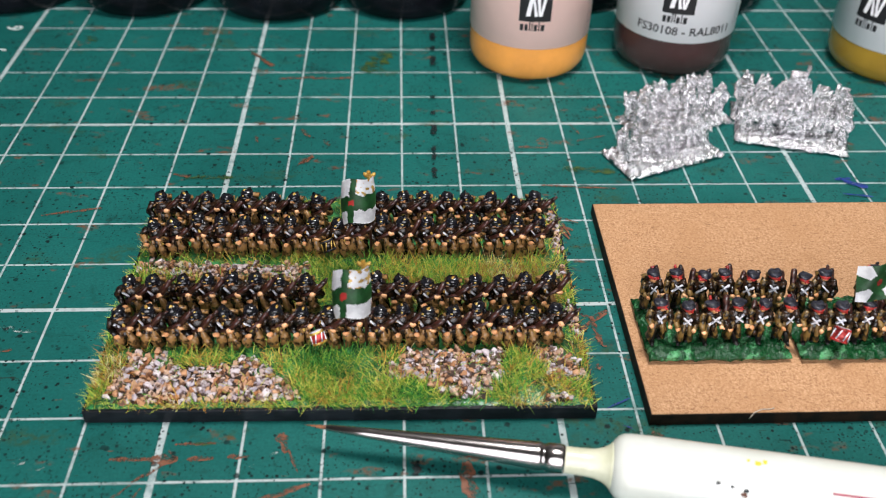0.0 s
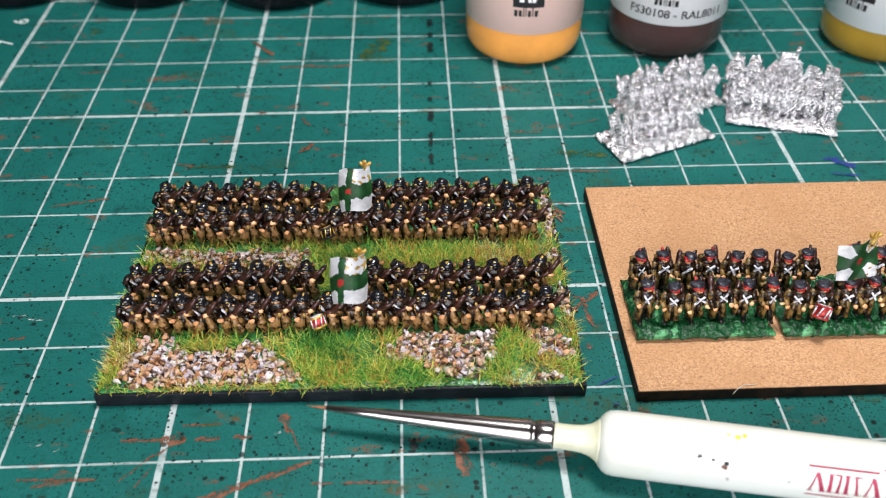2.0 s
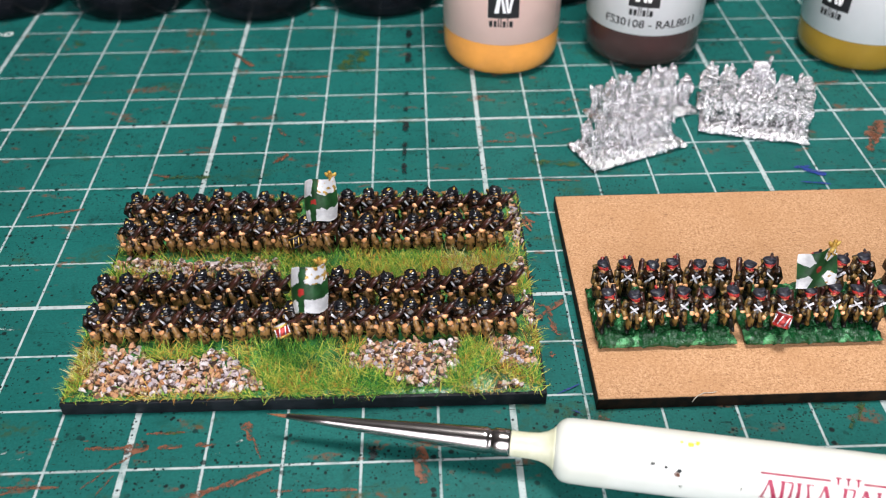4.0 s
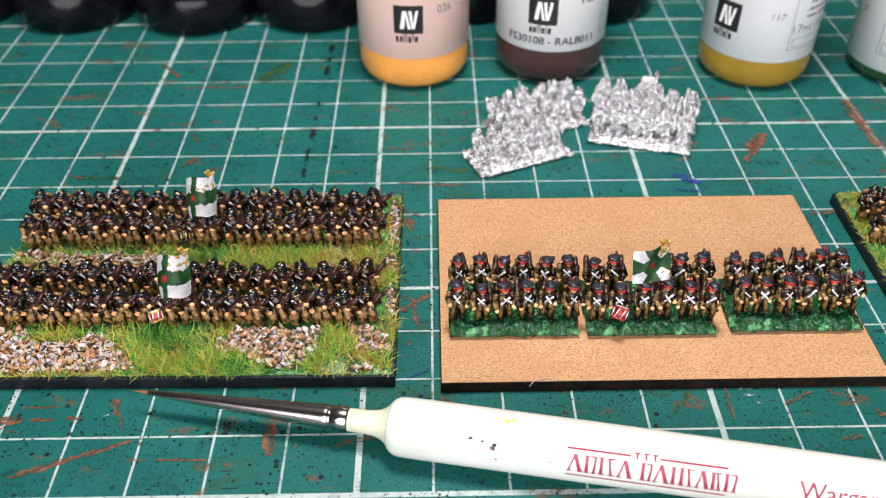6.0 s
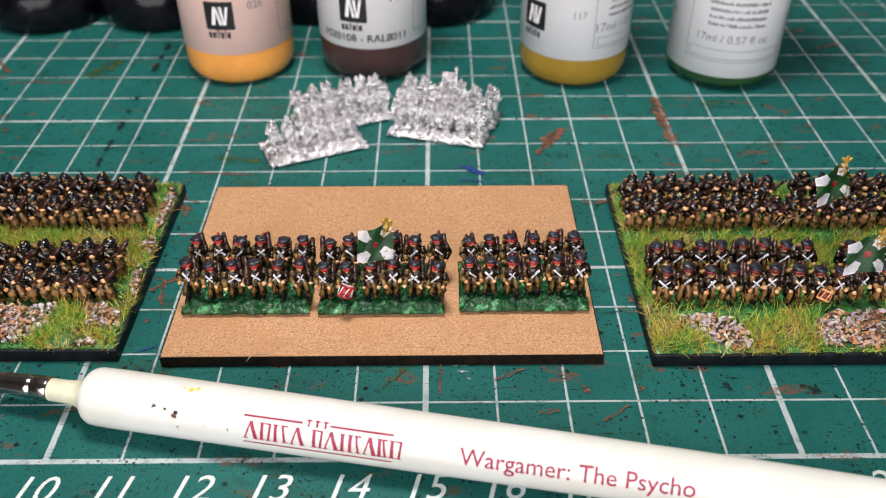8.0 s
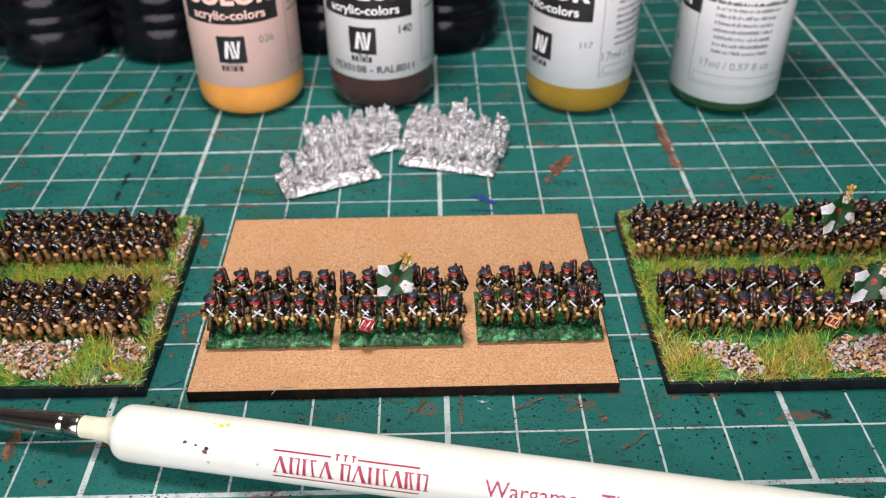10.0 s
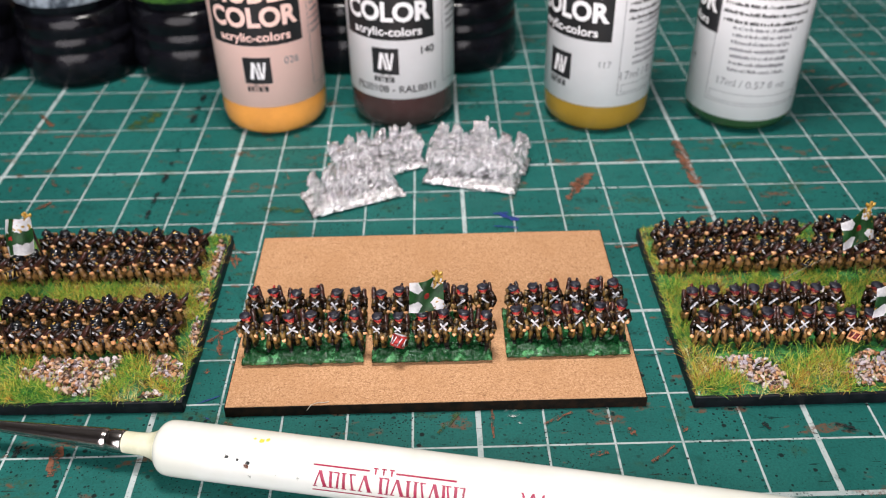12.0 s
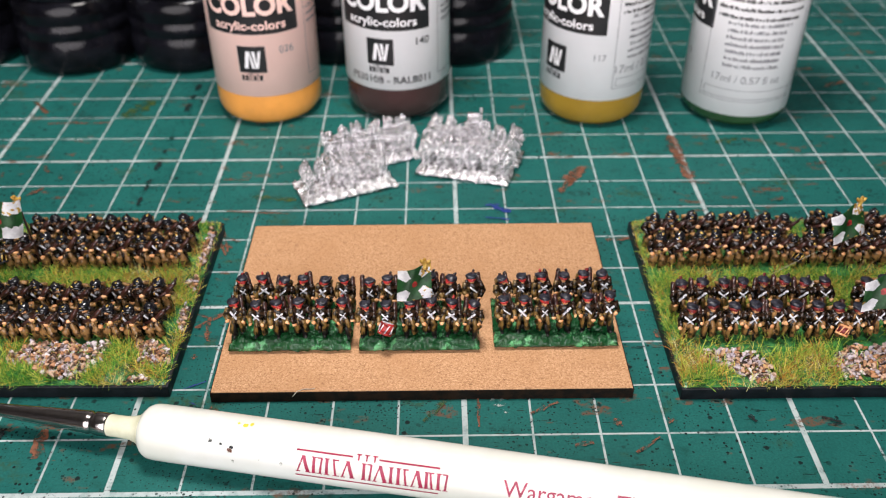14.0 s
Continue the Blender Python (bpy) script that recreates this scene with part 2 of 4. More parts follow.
M = {
    "mat": mat_material(),
    "print": plain("mat_print", (0.60, 0.66, 0.64), 0.5, 500.0, 0.15),
    "board": fibreboard(),
    "burnt": paint("burnt_edge", (0.008, 0.006, 0.005), (0.026, 0.014, 0.008), 500.0, 0.7, spec=0.2),
    "rim": paint("black_rim", (0.003, 0.004, 0.006), (0.009, 0.011, 0.015), 400.0, 0.5, spec=0.25),
    "turf": paint("turf_paint", (0.008, 0.050, 0.016), (0.050, 0.24, 0.075), 420.0, 0.30, bump=0.0003),
    "strip": paint("strip_green", (0.004, 0.055, 0.014), (0.11, 0.36, 0.15), 620.0, 0.13, 0.52, 0.66, bump=0.0010),
    "soil": paint("stony_soil", (0.012, 0.006, 0.003), (0.05, 0.024, 0.012), 500.0, 0.7, bump=0.0002),
    "grass": grass_material(),
    "pebble": pebble_material(),
    "metal": cast_metal(),
    "boot": plain("boot_black", (0.006, 0.005, 0.005), 0.4, 900.0),
    "coat": paint("coat_brown", (0.002, 0.0015, 0.001), (0.034, 0.016, 0.008), 1100.0, 0.27, 0.46, 0.60),
    "olive": paint("coat_olive", (0.008, 0.005, 0.002), (0.22, 0.130, 0.034), 1000.0, 0.40, 0.42, 0.56),
    "tan": paint("skirt_tan", (0.012, 0.006, 0.003), (0.31, 0.165, 0.055), 900.0, 0.32, 0.40, 0.52),
    # face skin mixed dark: a wash, with the hat's shade put into the colour
    "face": paint("face_shade_wash", (0.030, 0.012, 0.006), (0.62, 0.30, 0.13), 1100.0, 0.45, 0.46, 0.58),
    "black": paint("hat_black", (0.002, 0.002, 0.003), (0.010, 0.010, 0.014), 900.0, 0.15, spec=0.7),
    "navy": paint("hat_navy", (0.003, 0.003, 0.006), (0.026, 0.026, 0.042), 1000.0, 0.38),
    "red": paint("band_red", (0.14, 0.006, 0.007), (0.54, 0.040, 0.034), 900.0, 0.4),
    "darkred": paint("band_dark_red", (0.07, 0.008, 0.010), (0.24, 0.025, 0.025), 900.0, 0.4),
    "white": paint("belt_white", (0.20, 0.20, 0.24), (0.80, 0.80, 0.86), 1100.0, 0.4, 0.36, 0.54),
    "skin": paint("skin_paint", (0.56, 0.24, 0.09), (0.88, 0.52, 0.27), 900.0, 0.5),
    "gold": paint("gold_paint", (0.35, 0.18, 0.02), (0.75, 0.52, 0.14), 900.0, 0.35, metal=0.35),
    "musket": paint("musket_brown", (0.010, 0.003, 0.003), (0.062, 0.020, 0.014), 900.0, 0.34, 0.40, 0.58),
    "flaggreen": paint("flag_green", (0.008, 0.055, 0.012), (0.022, 0.12, 0.03), 400.0, 0.45),
    "flagwhite": paint("flag_white", (0.66, 0.66, 0.69), (0.90, 0.90, 0.92), 400.0, 0.5),
    "cream": paint("brush_cream", (0.60, 0.60, 0.42), (0.72, 0.71, 0.55), 120.0, 0.25, bump=0),
    "handle": paint("brush_white", (0.70, 0.71, 0.64), (0.76, 0.77, 0.73), 60.0, 0.22, bump=0, coat=0.3),
    "crimson": plain("crimson_print", (0.32, 0.010, 0.055), 0.4, 800.0, 0.2, bump=0),
    "ferrule": plain("ferrule_metal", (0.42, 0.39, 0.38), 0.18, 500.0, 0.08, metal=1.0, bump=0),
    "bristle": paint("bristle_brown", (0.10, 0.035, 0.015), (0.26, 0.10, 0.04), 900.0, 0.4),
    "label": plain("label_white", (0.87, 0.86, 0.88), 0.38, 60.0, 0.04, bump=0),
    "labelpink": plain("label_pink", (0.95, 0.64, 0.57), 0.38, 60.0, 0.04, bump=0),
    "ink": plain("label_ink", (0.012, 0.012, 0.014), 0.4, 500.0, 0.2, bump=0),
    "greyink": plain("label_grey_ink", (0.20, 0.20, 0.22), 0.45, 500.0, 0.2, bump=0),
    "jar": paint("jar_black", (0.002, 0.002, 0.003), (0.006, 0.006, 0.009), 120.0, 0.17, bump=0.0002, spec=0.22),
    "jarlabel": paint("jar_label_blue", (0.04, 0.05, 0.07), (0.45, 0.50, 0.58), 260.0, 0.4, bump=0),
    "jargreen": paint("jar_label_green", (0.01, 0.04, 0.01), (0.08, 0.22, 0.03), 260.0, 0.4, bump=0),
    "cap": plain("cap_white", (0.75, 0.75, 0.76), 0.35, 80.0, 0.04, bump=0),
    "smear_brown": film("dried_brown", (0.115, 0.040, 0.018), (0.20, 0.085, 0.048), 0.43),
    "smear_green": film("dried_olive", (0.022, 0.060, 0.018), (0.05, 0.085, 0.018), 0.45),
    "smear_black": film("dried_black", (0.006, 0.010, 0.012), (0.012, 0.020, 0.020), 0.38),
    "smear_white": film("dried_white", (0.20, 0.30, 0.28), (0.40, 0.46, 0.44), 0.50),
    "smear_blue": film("dried_blue", (0.010, 0.028, 0.16), (0.018, 0.045, 0.27), 0.36),
    "smear_yellow": plain("dried_yellow", (0.75, 0.62, 0.05), 0.4, 500.0, 0.2, bump=0),
    "hair": plain("stray_fibre", (0.55, 0.5, 0.42), 0.5, 500.0, 0.1, bump=0),
    "wood": paint("desk_wood", (0.10, 0.055, 0.03), (0.20, 0.12, 0.065), 30.0, 0.45, bump=0),
    "wall": paint("wall_paint", (0.58, 0.57, 0.55), (0.64, 0.63, 0.61), 8.0, 0.8, bump=0),
    "carpet": paint("floor_carpet", (0.14, 0.13, 0.12), (0.22, 0.20, 0.19), 60.0, 0.9, bump=0),
}
PAINTS = {
    "orange": (0.88, 0.37, 0.075),
    "brown": (0.060, 0.030, 0.029),
    "ochre": (0.33, 0.20, 0.020),
    "green": (0.024, 0.075, 0.022),
}
for key, c in PAINTS.items():
    M[key] = plain("bottle_" + key, c, 0.25, 90.0, 0.10, bump=0, coat=0.3)

# ---- building helpers ----


def mesh_of(name, bm, mats, smooth=True):
    """A mesh from a bmesh in centimetres."""
    me = bpy.data.meshes.new(name)
    bmesh.ops.scale(bm, vec=(CM, CM, CM), verts=bm.verts)
    bm.to_mesh(me)
    bm.free()
    for m in mats if isinstance(mats, (list, tuple)) else [mats]:
        me.materials.append(M[m])
    if smooth:
        me.polygons.foreach_set("use_smooth", [True] * len(me.polygons))
    return me


def place(name, me, parent=None, m=None, label=""):
    """An object on a mesh; m in centimetres."""
    ob = new(name, me)
    ob.parent = parent
    if m is not None:
        m = m.copy()
        m.translation = m.translation * CM
        ob.matrix_basis = m
    return tagged(ob, label)


def part(name, bm, mats, parent, label="", smooth=True, m=None):
    return place(name, mesh_of(name, bm, mats, smooth), parent, m, label)


def thing(name, m, label, category, group="", kind=""):
    return tagged(place(name, None, None, m), label, category, group, kind)


def box(bm, lo, hi, mat=0, bevel=0.0, m=None):
    before = set(bm.faces)
    c = [(a + b) / 2 for a, b in zip(lo, hi)]
    s = [b - a for a, b in zip(lo, hi)]
    mm = Matrix.Translation(c) @ Matrix.Diagonal((*s, 1))
    g = bmesh.ops.create_cube(bm, size=1.0, matrix=(m @ mm) if m is not None else mm)
    if bevel:
        es = list({e for v in g["verts"] for e in v.link_edges})
        bmesh.ops.bevel(bm, geom=es, offset=bevel, segments=2, profile=0.6, affect="EDGES")
    for f in bm.faces:
        if f not in before:
            f.material_index = mat
    return bm


def ball(bm, at, r, mat=0, seg=8, squash=(1, 1, 1), turn=None):
    m = Matrix.Translation(at) @ (turn or Matrix()) @ Matrix.Diagonal((*squash, 1))
    g = bmesh.ops.create_uvsphere(bm, u_segments=seg, v_segments=max(4, seg * 3 // 4), radius=r, matrix=m)
    for v in g["verts"]:
        for f in v.link_faces:
            f.material_index = mat


def limb(bm, a, b, r1, r2, mat=0, seg=7, flat=1.0):
    a, b = Vector(a), Vector(b)
    d = b - a
    m = Matrix.Translation((a + b) / 2) @ d.to_track_quat("Z", "Y").to_matrix().to_4x4() @ Matrix.Diagonal((1, flat, 1, 1))
    g = bmesh.ops.create_cone(bm, cap_ends=True, segments=seg, radius1=r1, radius2=r2, depth=d.length, matrix=m)
    for v in g["verts"]:
        for f in v.link_faces:
            f.material_index = mat


def lathe(profile, seg=64, mat_of=None, closed=True):
    """A turned body from (radius, height) pairs."""
    bm = bmesh.new()
    rings = []
    for r, z in profile:
        if r < 1e-6:
            rings.append([bm.verts.new((0, 0, z))])
        else:
            rings.append([bm.verts.new((r * math.cos(2 * math.pi * i / seg), r * math.sin(2 * math.pi * i / seg), z)) for i in range(seg)])
    for k, (a, b) in enumerate(zip(rings, rings[1:])):
        for i in range(seg):
            j = (i + 1) % seg
            if len(a) == 1 and len(b) > 1:
                f = bm.faces.new((a[0], b[j], b[i]))
            elif len(b) == 1 and len(a) > 1:
                f = bm.faces.new((a[i], a[j], b[0]))
            else:
                f = bm.faces.new((a[i], a[j], b[j], b[i]))
            if mat_of:
                f.material_index = mat_of(k)
    bmesh.ops.recalc_face_normals(bm, faces=bm.faces)
    return bm


def words(text, height, mat, name, bend=0.0, shear=0.0, spread=1.0, narrow=1.0, bold=0.0):
    """A mesh of lettering centred on its origin, in the xz plane facing -y, or bent round a cylinder of radius bend."""
    cu = bpy.data.curves.new(name, "FONT")
    cu.body, cu.size, cu.shear, cu.space_character = text, 1.0, shear, spread
    cu.offset = bold
    cu.align_x, cu.align_y, cu.resolution_u = "CENTER", "CENTER", 3
    tmp = bpy.data.objects.new(name, cu)
    scene.collection.objects.link(tmp)
    dg = bpy.context.evaluated_depsgraph_get()
    me = bpy.data.meshes.new_from_object(tmp.evaluated_get(dg))
    bpy.data.objects.remove(tmp)
    bpy.data.curves.remove(cu)
    me.name = name
    bm = bmesh.new()
    bm.from_mesh(me)
    bmesh.ops.triangulate(bm, faces=bm.faces)
    lo, hi = min(v.co.x for v in bm.verts), max(v.co.x for v in bm.verts)
    cuts = [((lo + (hi - lo) * k / 60, 0, 0), (1, 0, 0)) for k in range(1, 60)] if bend else [((0, -0.4 + 0.1 * k, 0), (0, 1, 0)) for k in range(9)]
    for co, no in cuts:
        bmesh.ops.bisect_plane(bm, geom=bm.verts[:] + bm.edges[:] + bm.faces[:], plane_co=co, plane_no=no)
    bm.to_mesh(me)
    bm.free()
    for v in me.vertices:
        x, y = v.co.x * height * 1.4 * narrow, v.co.y * height * 1.4
        if bend:
            a = x / bend
            v.co = Vector((bend * math.sin(a), -bend * math.cos(a), y)) * CM
        else:
            v.co = Vector((x, 0, y)) * CM
    me.materials.clear()
    me.materials.append(M[mat])
    return me


def patch_on(bm, r, a0, a1, z0, z1, n=10, mat=0):
    """A curved rectangle on a cylinder; angles in degrees, 0 faces -y."""
    vs = []
    for i in range(n + 1):
        a = radians(a0 + (a1 - a0) * i / n)
        vs.append([bm.verts.new((r * math.sin(a), -r * math.cos(a), z)) for z in (z0, z1)])
    for p, q in zip(vs, vs[1:]):
        bm.faces.new((p[0], q[0], q[1], p[1])).material_index = mat


def at(x, y, z=0.0, rz=0.0, rx=0.0, ry=0.0):
    return pose(x, y, z, rx, ry, rz)


# ---- the room round the desk ----


def slab(name, lo, hi, mat, label, category):
    bm = bmesh.new()
    box(bm, lo, hi)
    ob = part(name, bm, mat, None, label, False)
    return tagged(ob, label, category, kind="structure")


slab("floor", (-200, -200, -80), (240, 180, -75), "carpet", "grey carpet floor under the desk", "floor")
slab("ceiling", (-200, -200, 175), (240, 180, 180), "wall", "plain white ceiling over the desk", "ceiling")
slab("wall_north", (-205, 180, -80), (245, 186, 180), "wall", "plain off-white wall behind the desk", "wall")
slab("wall_south", (-205, -206, -80), (245, -200, 180), "wall", "plain off-white wall", "wall")
slab("wall_east", (240, -200, -80), (246, 180, 180), "wall", "plain off-white wall", "wall")
slab("wall_west", (-206, -200, -80), (-200, 180, 180), "wall", "plain off-white wall", "wall")

desk = thing("desk", at(14, 5, -75), "brown wooden desk under the cutting mat", "desk")
bm = bmesh.new()
box(bm, (-70, -28, 72), (70, 42, 74.7), bevel=0.3)
part("desktop", bm, "wood", desk)
for sx in (-64, 64):
    for sy in (-22, 36):
        bm = bmesh.new()
        box(bm, (sx - 3, sy - 3, 0), (sx + 3, sy + 3, 72), bevel=0.2)
        part("leg", bm, "wood", desk)

# ---- the cutting mat ----
mat = thing("cutting_mat", at(0, 0, 0), "worn green cutting mat with white centimetre grid and dried paint", "cutting mat")
bm = bmesh.new()
box(bm, (-1.4, -1.4, -0.3), (30.4, 20.4, 0.0), bevel=0.04)
part("sheet", bm, "mat", mat, smooth=False)
for k in range(5, 25):
    place("number", words(str(k), 0.42, "print", "number", shear=0.25), mat, at(k - 0.02, -0.47, 0.003, 0, -90))
for k in range(2, 15):
    place("number", words(str(k), 0.36, "print", "number"), mat, at(-0.42, 19 - k, 0.004, 90, -90))


def smear(x, y, length, width, angle, mat_key, seed, lift, ragged=0.6):
    """A thin streak of dried paint on the mat."""
    rng = random.Random(seed)
    bm = bmesh.new()
    n = max(6, int(length / 0.07))
    top, low = [], []
    for i in range(n + 1):
        s = i / n
        w = width / 2 * (math.sin(math.pi * (0.06 + 0.88 * s)) ** 0.35) * (1 - ragged * rng.random()) * 1.25
        mid = (rng.random() - 0.5) * width * 0.35 * ragged
        xx = (s - 0.5) * length + (rng.random() - 0.5) * 0.02
        top.append(bm.verts.new((xx, mid + w, lift)))
        low.append(bm.verts.new((xx, mid - w * (1 - ragged * rng.random() * 0.5), lift)))
    for i in range(n):
        bm.faces.new((low[i], low[i + 1], top[i + 1], top[i]))
    part("paint_smear", bm, "smear_" + mat_key, mat, smooth=False, m=at(x, y, 0, angle))


SMEARS = [
    (5.43, 1.56, 0.52, 0.05, 1, "brown"),
    (5.53, 1.56, 0.25, 0.06, 5, "green"),
    (4.67, 1.34, 0.47, 0.07, 0, "brown"),
    (5.07, 1.33, 0.36, 0.15, -2, "brown"),
    (5.52, 1.33, 0.33, 0.08, 4, "brown"),
    (5.97, 1.35, 0.26, 0.08, 2, "brown"),
    (5.79, 0.51, 0.83, 0.12, 23, "brown"),
    (6.46, 0.77, 0.91, 0.10, 21, "brown"),
    (6.50, 1.55, 0.32, 0.16, -67, "brown"),
    (6.64, 1.28, 0.37, 0.04, -67, "brown"),
    (7.61, 0.60, 0.72, 0.06, -1, "brown"),
    (7.03, 0.61, 0.29, 0.05, 0, "brown"),
    (8.76, 0.93, 0.58, 0.26, -86, "brown"),
    (3.77, 0.78, 0.97, 0.05, -2, "brown"),
    (3.59, 0.71, 0.21, 0.07, 16, "brown"),
    (4.65, 0.85, 0.33, 0.04, 46, "brown"),
    (4.82, 0.77, 0.33, 0.03, 63, "brown"),
    (4.93, 1.12, 0.39, 0.05, 36, "brown"),
    (2.62, 6.32, 0.91, 0.07, 12, "brown"),
    (2.60, 3.60, 0.52, 0.10, -11, "white"),
    (2.55, 3.19, 0.25, 0.06, 10, "brown"),
    (3.37, 1.32, 0.14, 0.12, 29, "white"),
    (3.60, 1.22, 0.18, 0.06, 14, "white"),
    (5.35, 9.02, 0.20, 0.10, -9, "brown"),
    (6.31, 7.80, 0.33, 0.09, 57, "brown"),
    (5.35, 8.48, 0.22, 0.06, -72, "brown"),
    (5.88, 10.75, 0.71, 0.09, 5, "brown"),
    (6.61, 10.74, 0.83, 0.08, 2, "brown"),
    (5.11, 11.56, 0.77, 0.10, -48, "brown"),
    (4.21, 7.33, 0.31, 0.10, -10, "brown"),
    (4.68, 7.26, 0.81, 0.12, 2, "green"),
    (7.54, 11.46, 1.03, 0.50, 59, "green"),
    (10.38, 8.16, 0.54, 0.07, -2, "brown"),
    (11.03, 6.92, 1.30, 0.06, -5, "brown"),
    (11.29, 7.42, 0.94, 0.22, -6, "green"),
    (1.35, 12.47, 0.36, 0.18, -38, "green"),
    (10.74, 3.64, 0.60, 0.12, 41, "brown"),
    (10.73, 3.44, 0.58, 0.10, -83, "brown"),
    (10.57, 3.76, 0.23, 0.06, -19, "brown"),
    (10.77, 3.16, 0.17, 0.07, -35, "brown"),
    (17.35, 7.83, 0.67, 0.20, 56, "brown"),
    (17.57, 8.21, 0.75, 0.30, 59, "brown"),
    (19.94, 9.35, 1.10, 0.26, -87, "brown"),
    (19.93, 8.48, 1.18, 0.28, -84, "brown"),
    (19.84, 9.33, 0.23, 0.08, -41, "black"),
    (20.04, 7.88, 0.58, 0.04, -7, "brown"),
    (17.24, 10.02, 0.54, 0.10, 9, "brown"),
    (17.45, 8.98, 0.35, 0.08, 5, "brown"),
    (21.16, 9.63, 0.58, 0.22, 21, "green"),
    (21.00, 7.84, 0.23, 0.16, -59, "green"),
    (15.75, 7.11, 0.30, 0.10, 7, "blue"),
    (15.91, 6.94, 0.42, 0.15, -26, "blue"),
    (10.79, 2.08, 0.36, 0.03, 27, "blue"),
    (10.84, 1.69, 0.12, 0.03, -27, "blue"),
    (11.20, 1.52, 0.20, 0.14, -34, "brown"),
    (10.64, 2.73, 0.11, 0.10, 11, "brown"),
    (14.55, 1.48, 0.53, 0.10, 53, "green"),
    (15.52, 1.63, 0.24, 0.18, -16, "white"),
    (15.64, 1.47, 0.17, 0.10, -53, "white"),
    (15.21, 1.44, 0.61, 0.06, -91, "brown"),
    (16.22, 1.52, 0.50, 0.08, 28, "brown"),
    (16.73, 0.79, 0.28, 0.12, 11, "brown"),
    (17.66, 0.76, 0.48, 0.08, 37, "brown"),
    (17.27, 1.21, 0.13, 0.12, 24, "brown"),
    (18.07, 1.23, 0.14, 0.12, 29, "brown"),
    (19.32, 1.25, 0.17, 0.10, -58, "black"),
    (20.48, 1.21, 0.27, 0.06, -21, "black"),
    (20.51, 1.12, 0.24, 0.04, 3, "black"),
    (17.32, 1.15, 0.07, 0.05, -27, "brown"),
    (17.89, 2.84, 0.23, 0.04, 5, "black"),
    (18.27, 3.17, 0.20, 0.12, -71, "brown"),
    (10.51, 5.84, 0.54, 0.08, -31, "brown"),
    (10.50, 5.87, 0.85, 0.08, -69, "brown"),
    (18.07, 5.87, 0.47, 0.14, 9, "brown"),
    (15.82, 6.61, 0.49, 0.05, -10, "blue"),
    (6.23, 8.64, 0.32, 0.10, -56, "brown"),
    (6.64, 8.30, 0.19, 0.08, -47, "brown"),
    (6.29, 7.74, 0.37, 0.14, 47, "brown"),
    (5.09, 11.53, 0.81, 0.07, -53, "brown"),
    (5.37, 9.02, 0.19, 0.08, -21, "brown"),
    (21.55, 7.21, 0.29, 0.10, 20, "brown"),
    (23.95, 13.29, 0.81, 0.12, 2, "brown"),
    (10.59, 6.04, 0.61, 0.05, -29, "brown"),
    (10.57, 5.96, 0.85, 0.05, -74, "brown"),
    (11.71, 9.16, 0.28, 0.06, 13, "brown"),
    (11.12, 9.44, 0.17, 0.10, 15, "brown"),
    (11.23, 8.77, 0.37, 0.05, -69, "brown"),
    (11.49, 8.43, 0.58, 0.05, 18, "brown"),
    (17.55, 8.25, 0.72, 0.25, 46, "brown"),
    (24.61, 12.41, 0.73, 0.15, 26, "brown"),
    (22.82, 8.58, 0.44, 0.08, 12, "brown"),
    (7.70, 14.04, 0.61, 0.07, 5, "brown"),
    (6.30, 1.28, 0.39, 0.05, 35, "white"),
    (5.15, 1.42, 0.07, 0.05, -53, "brown"),
    (8.15, 1.08, 0.13, 0.12, -52, "black"),
    (8.15, 1.14, 0.15, 0.10, -48, "black"),
    (8.69, 12.55, 0.36, 0.17, 90, "black"),
    (8.68, 12.00, 0.22, 0.13, 90, "black"),
    (8.67, 11.45, 0.38, 0.20, 90, "black"),
    (8.62, 9.95, 0.12, 0.12, 90, "black"),
    (8.60, 9.35, 0.14, 0.10, 90, "black"),
    (8.60, 8.75, 0.34, 0.14, 90, "black"),
    (8.58, 8.10, 0.20, 0.10, 90, "black"),
    (8.57, 7.85, 0.24, 0.13, 90, "black"),
    (8.56, 7.35, 0.30, 0.12, 90, "black"),
]
for i, s in enumerate(SMEARS):
    smear(*s, seed=100 + i, lift=0.004 + 0.00035 * i)


# ---- figures ----


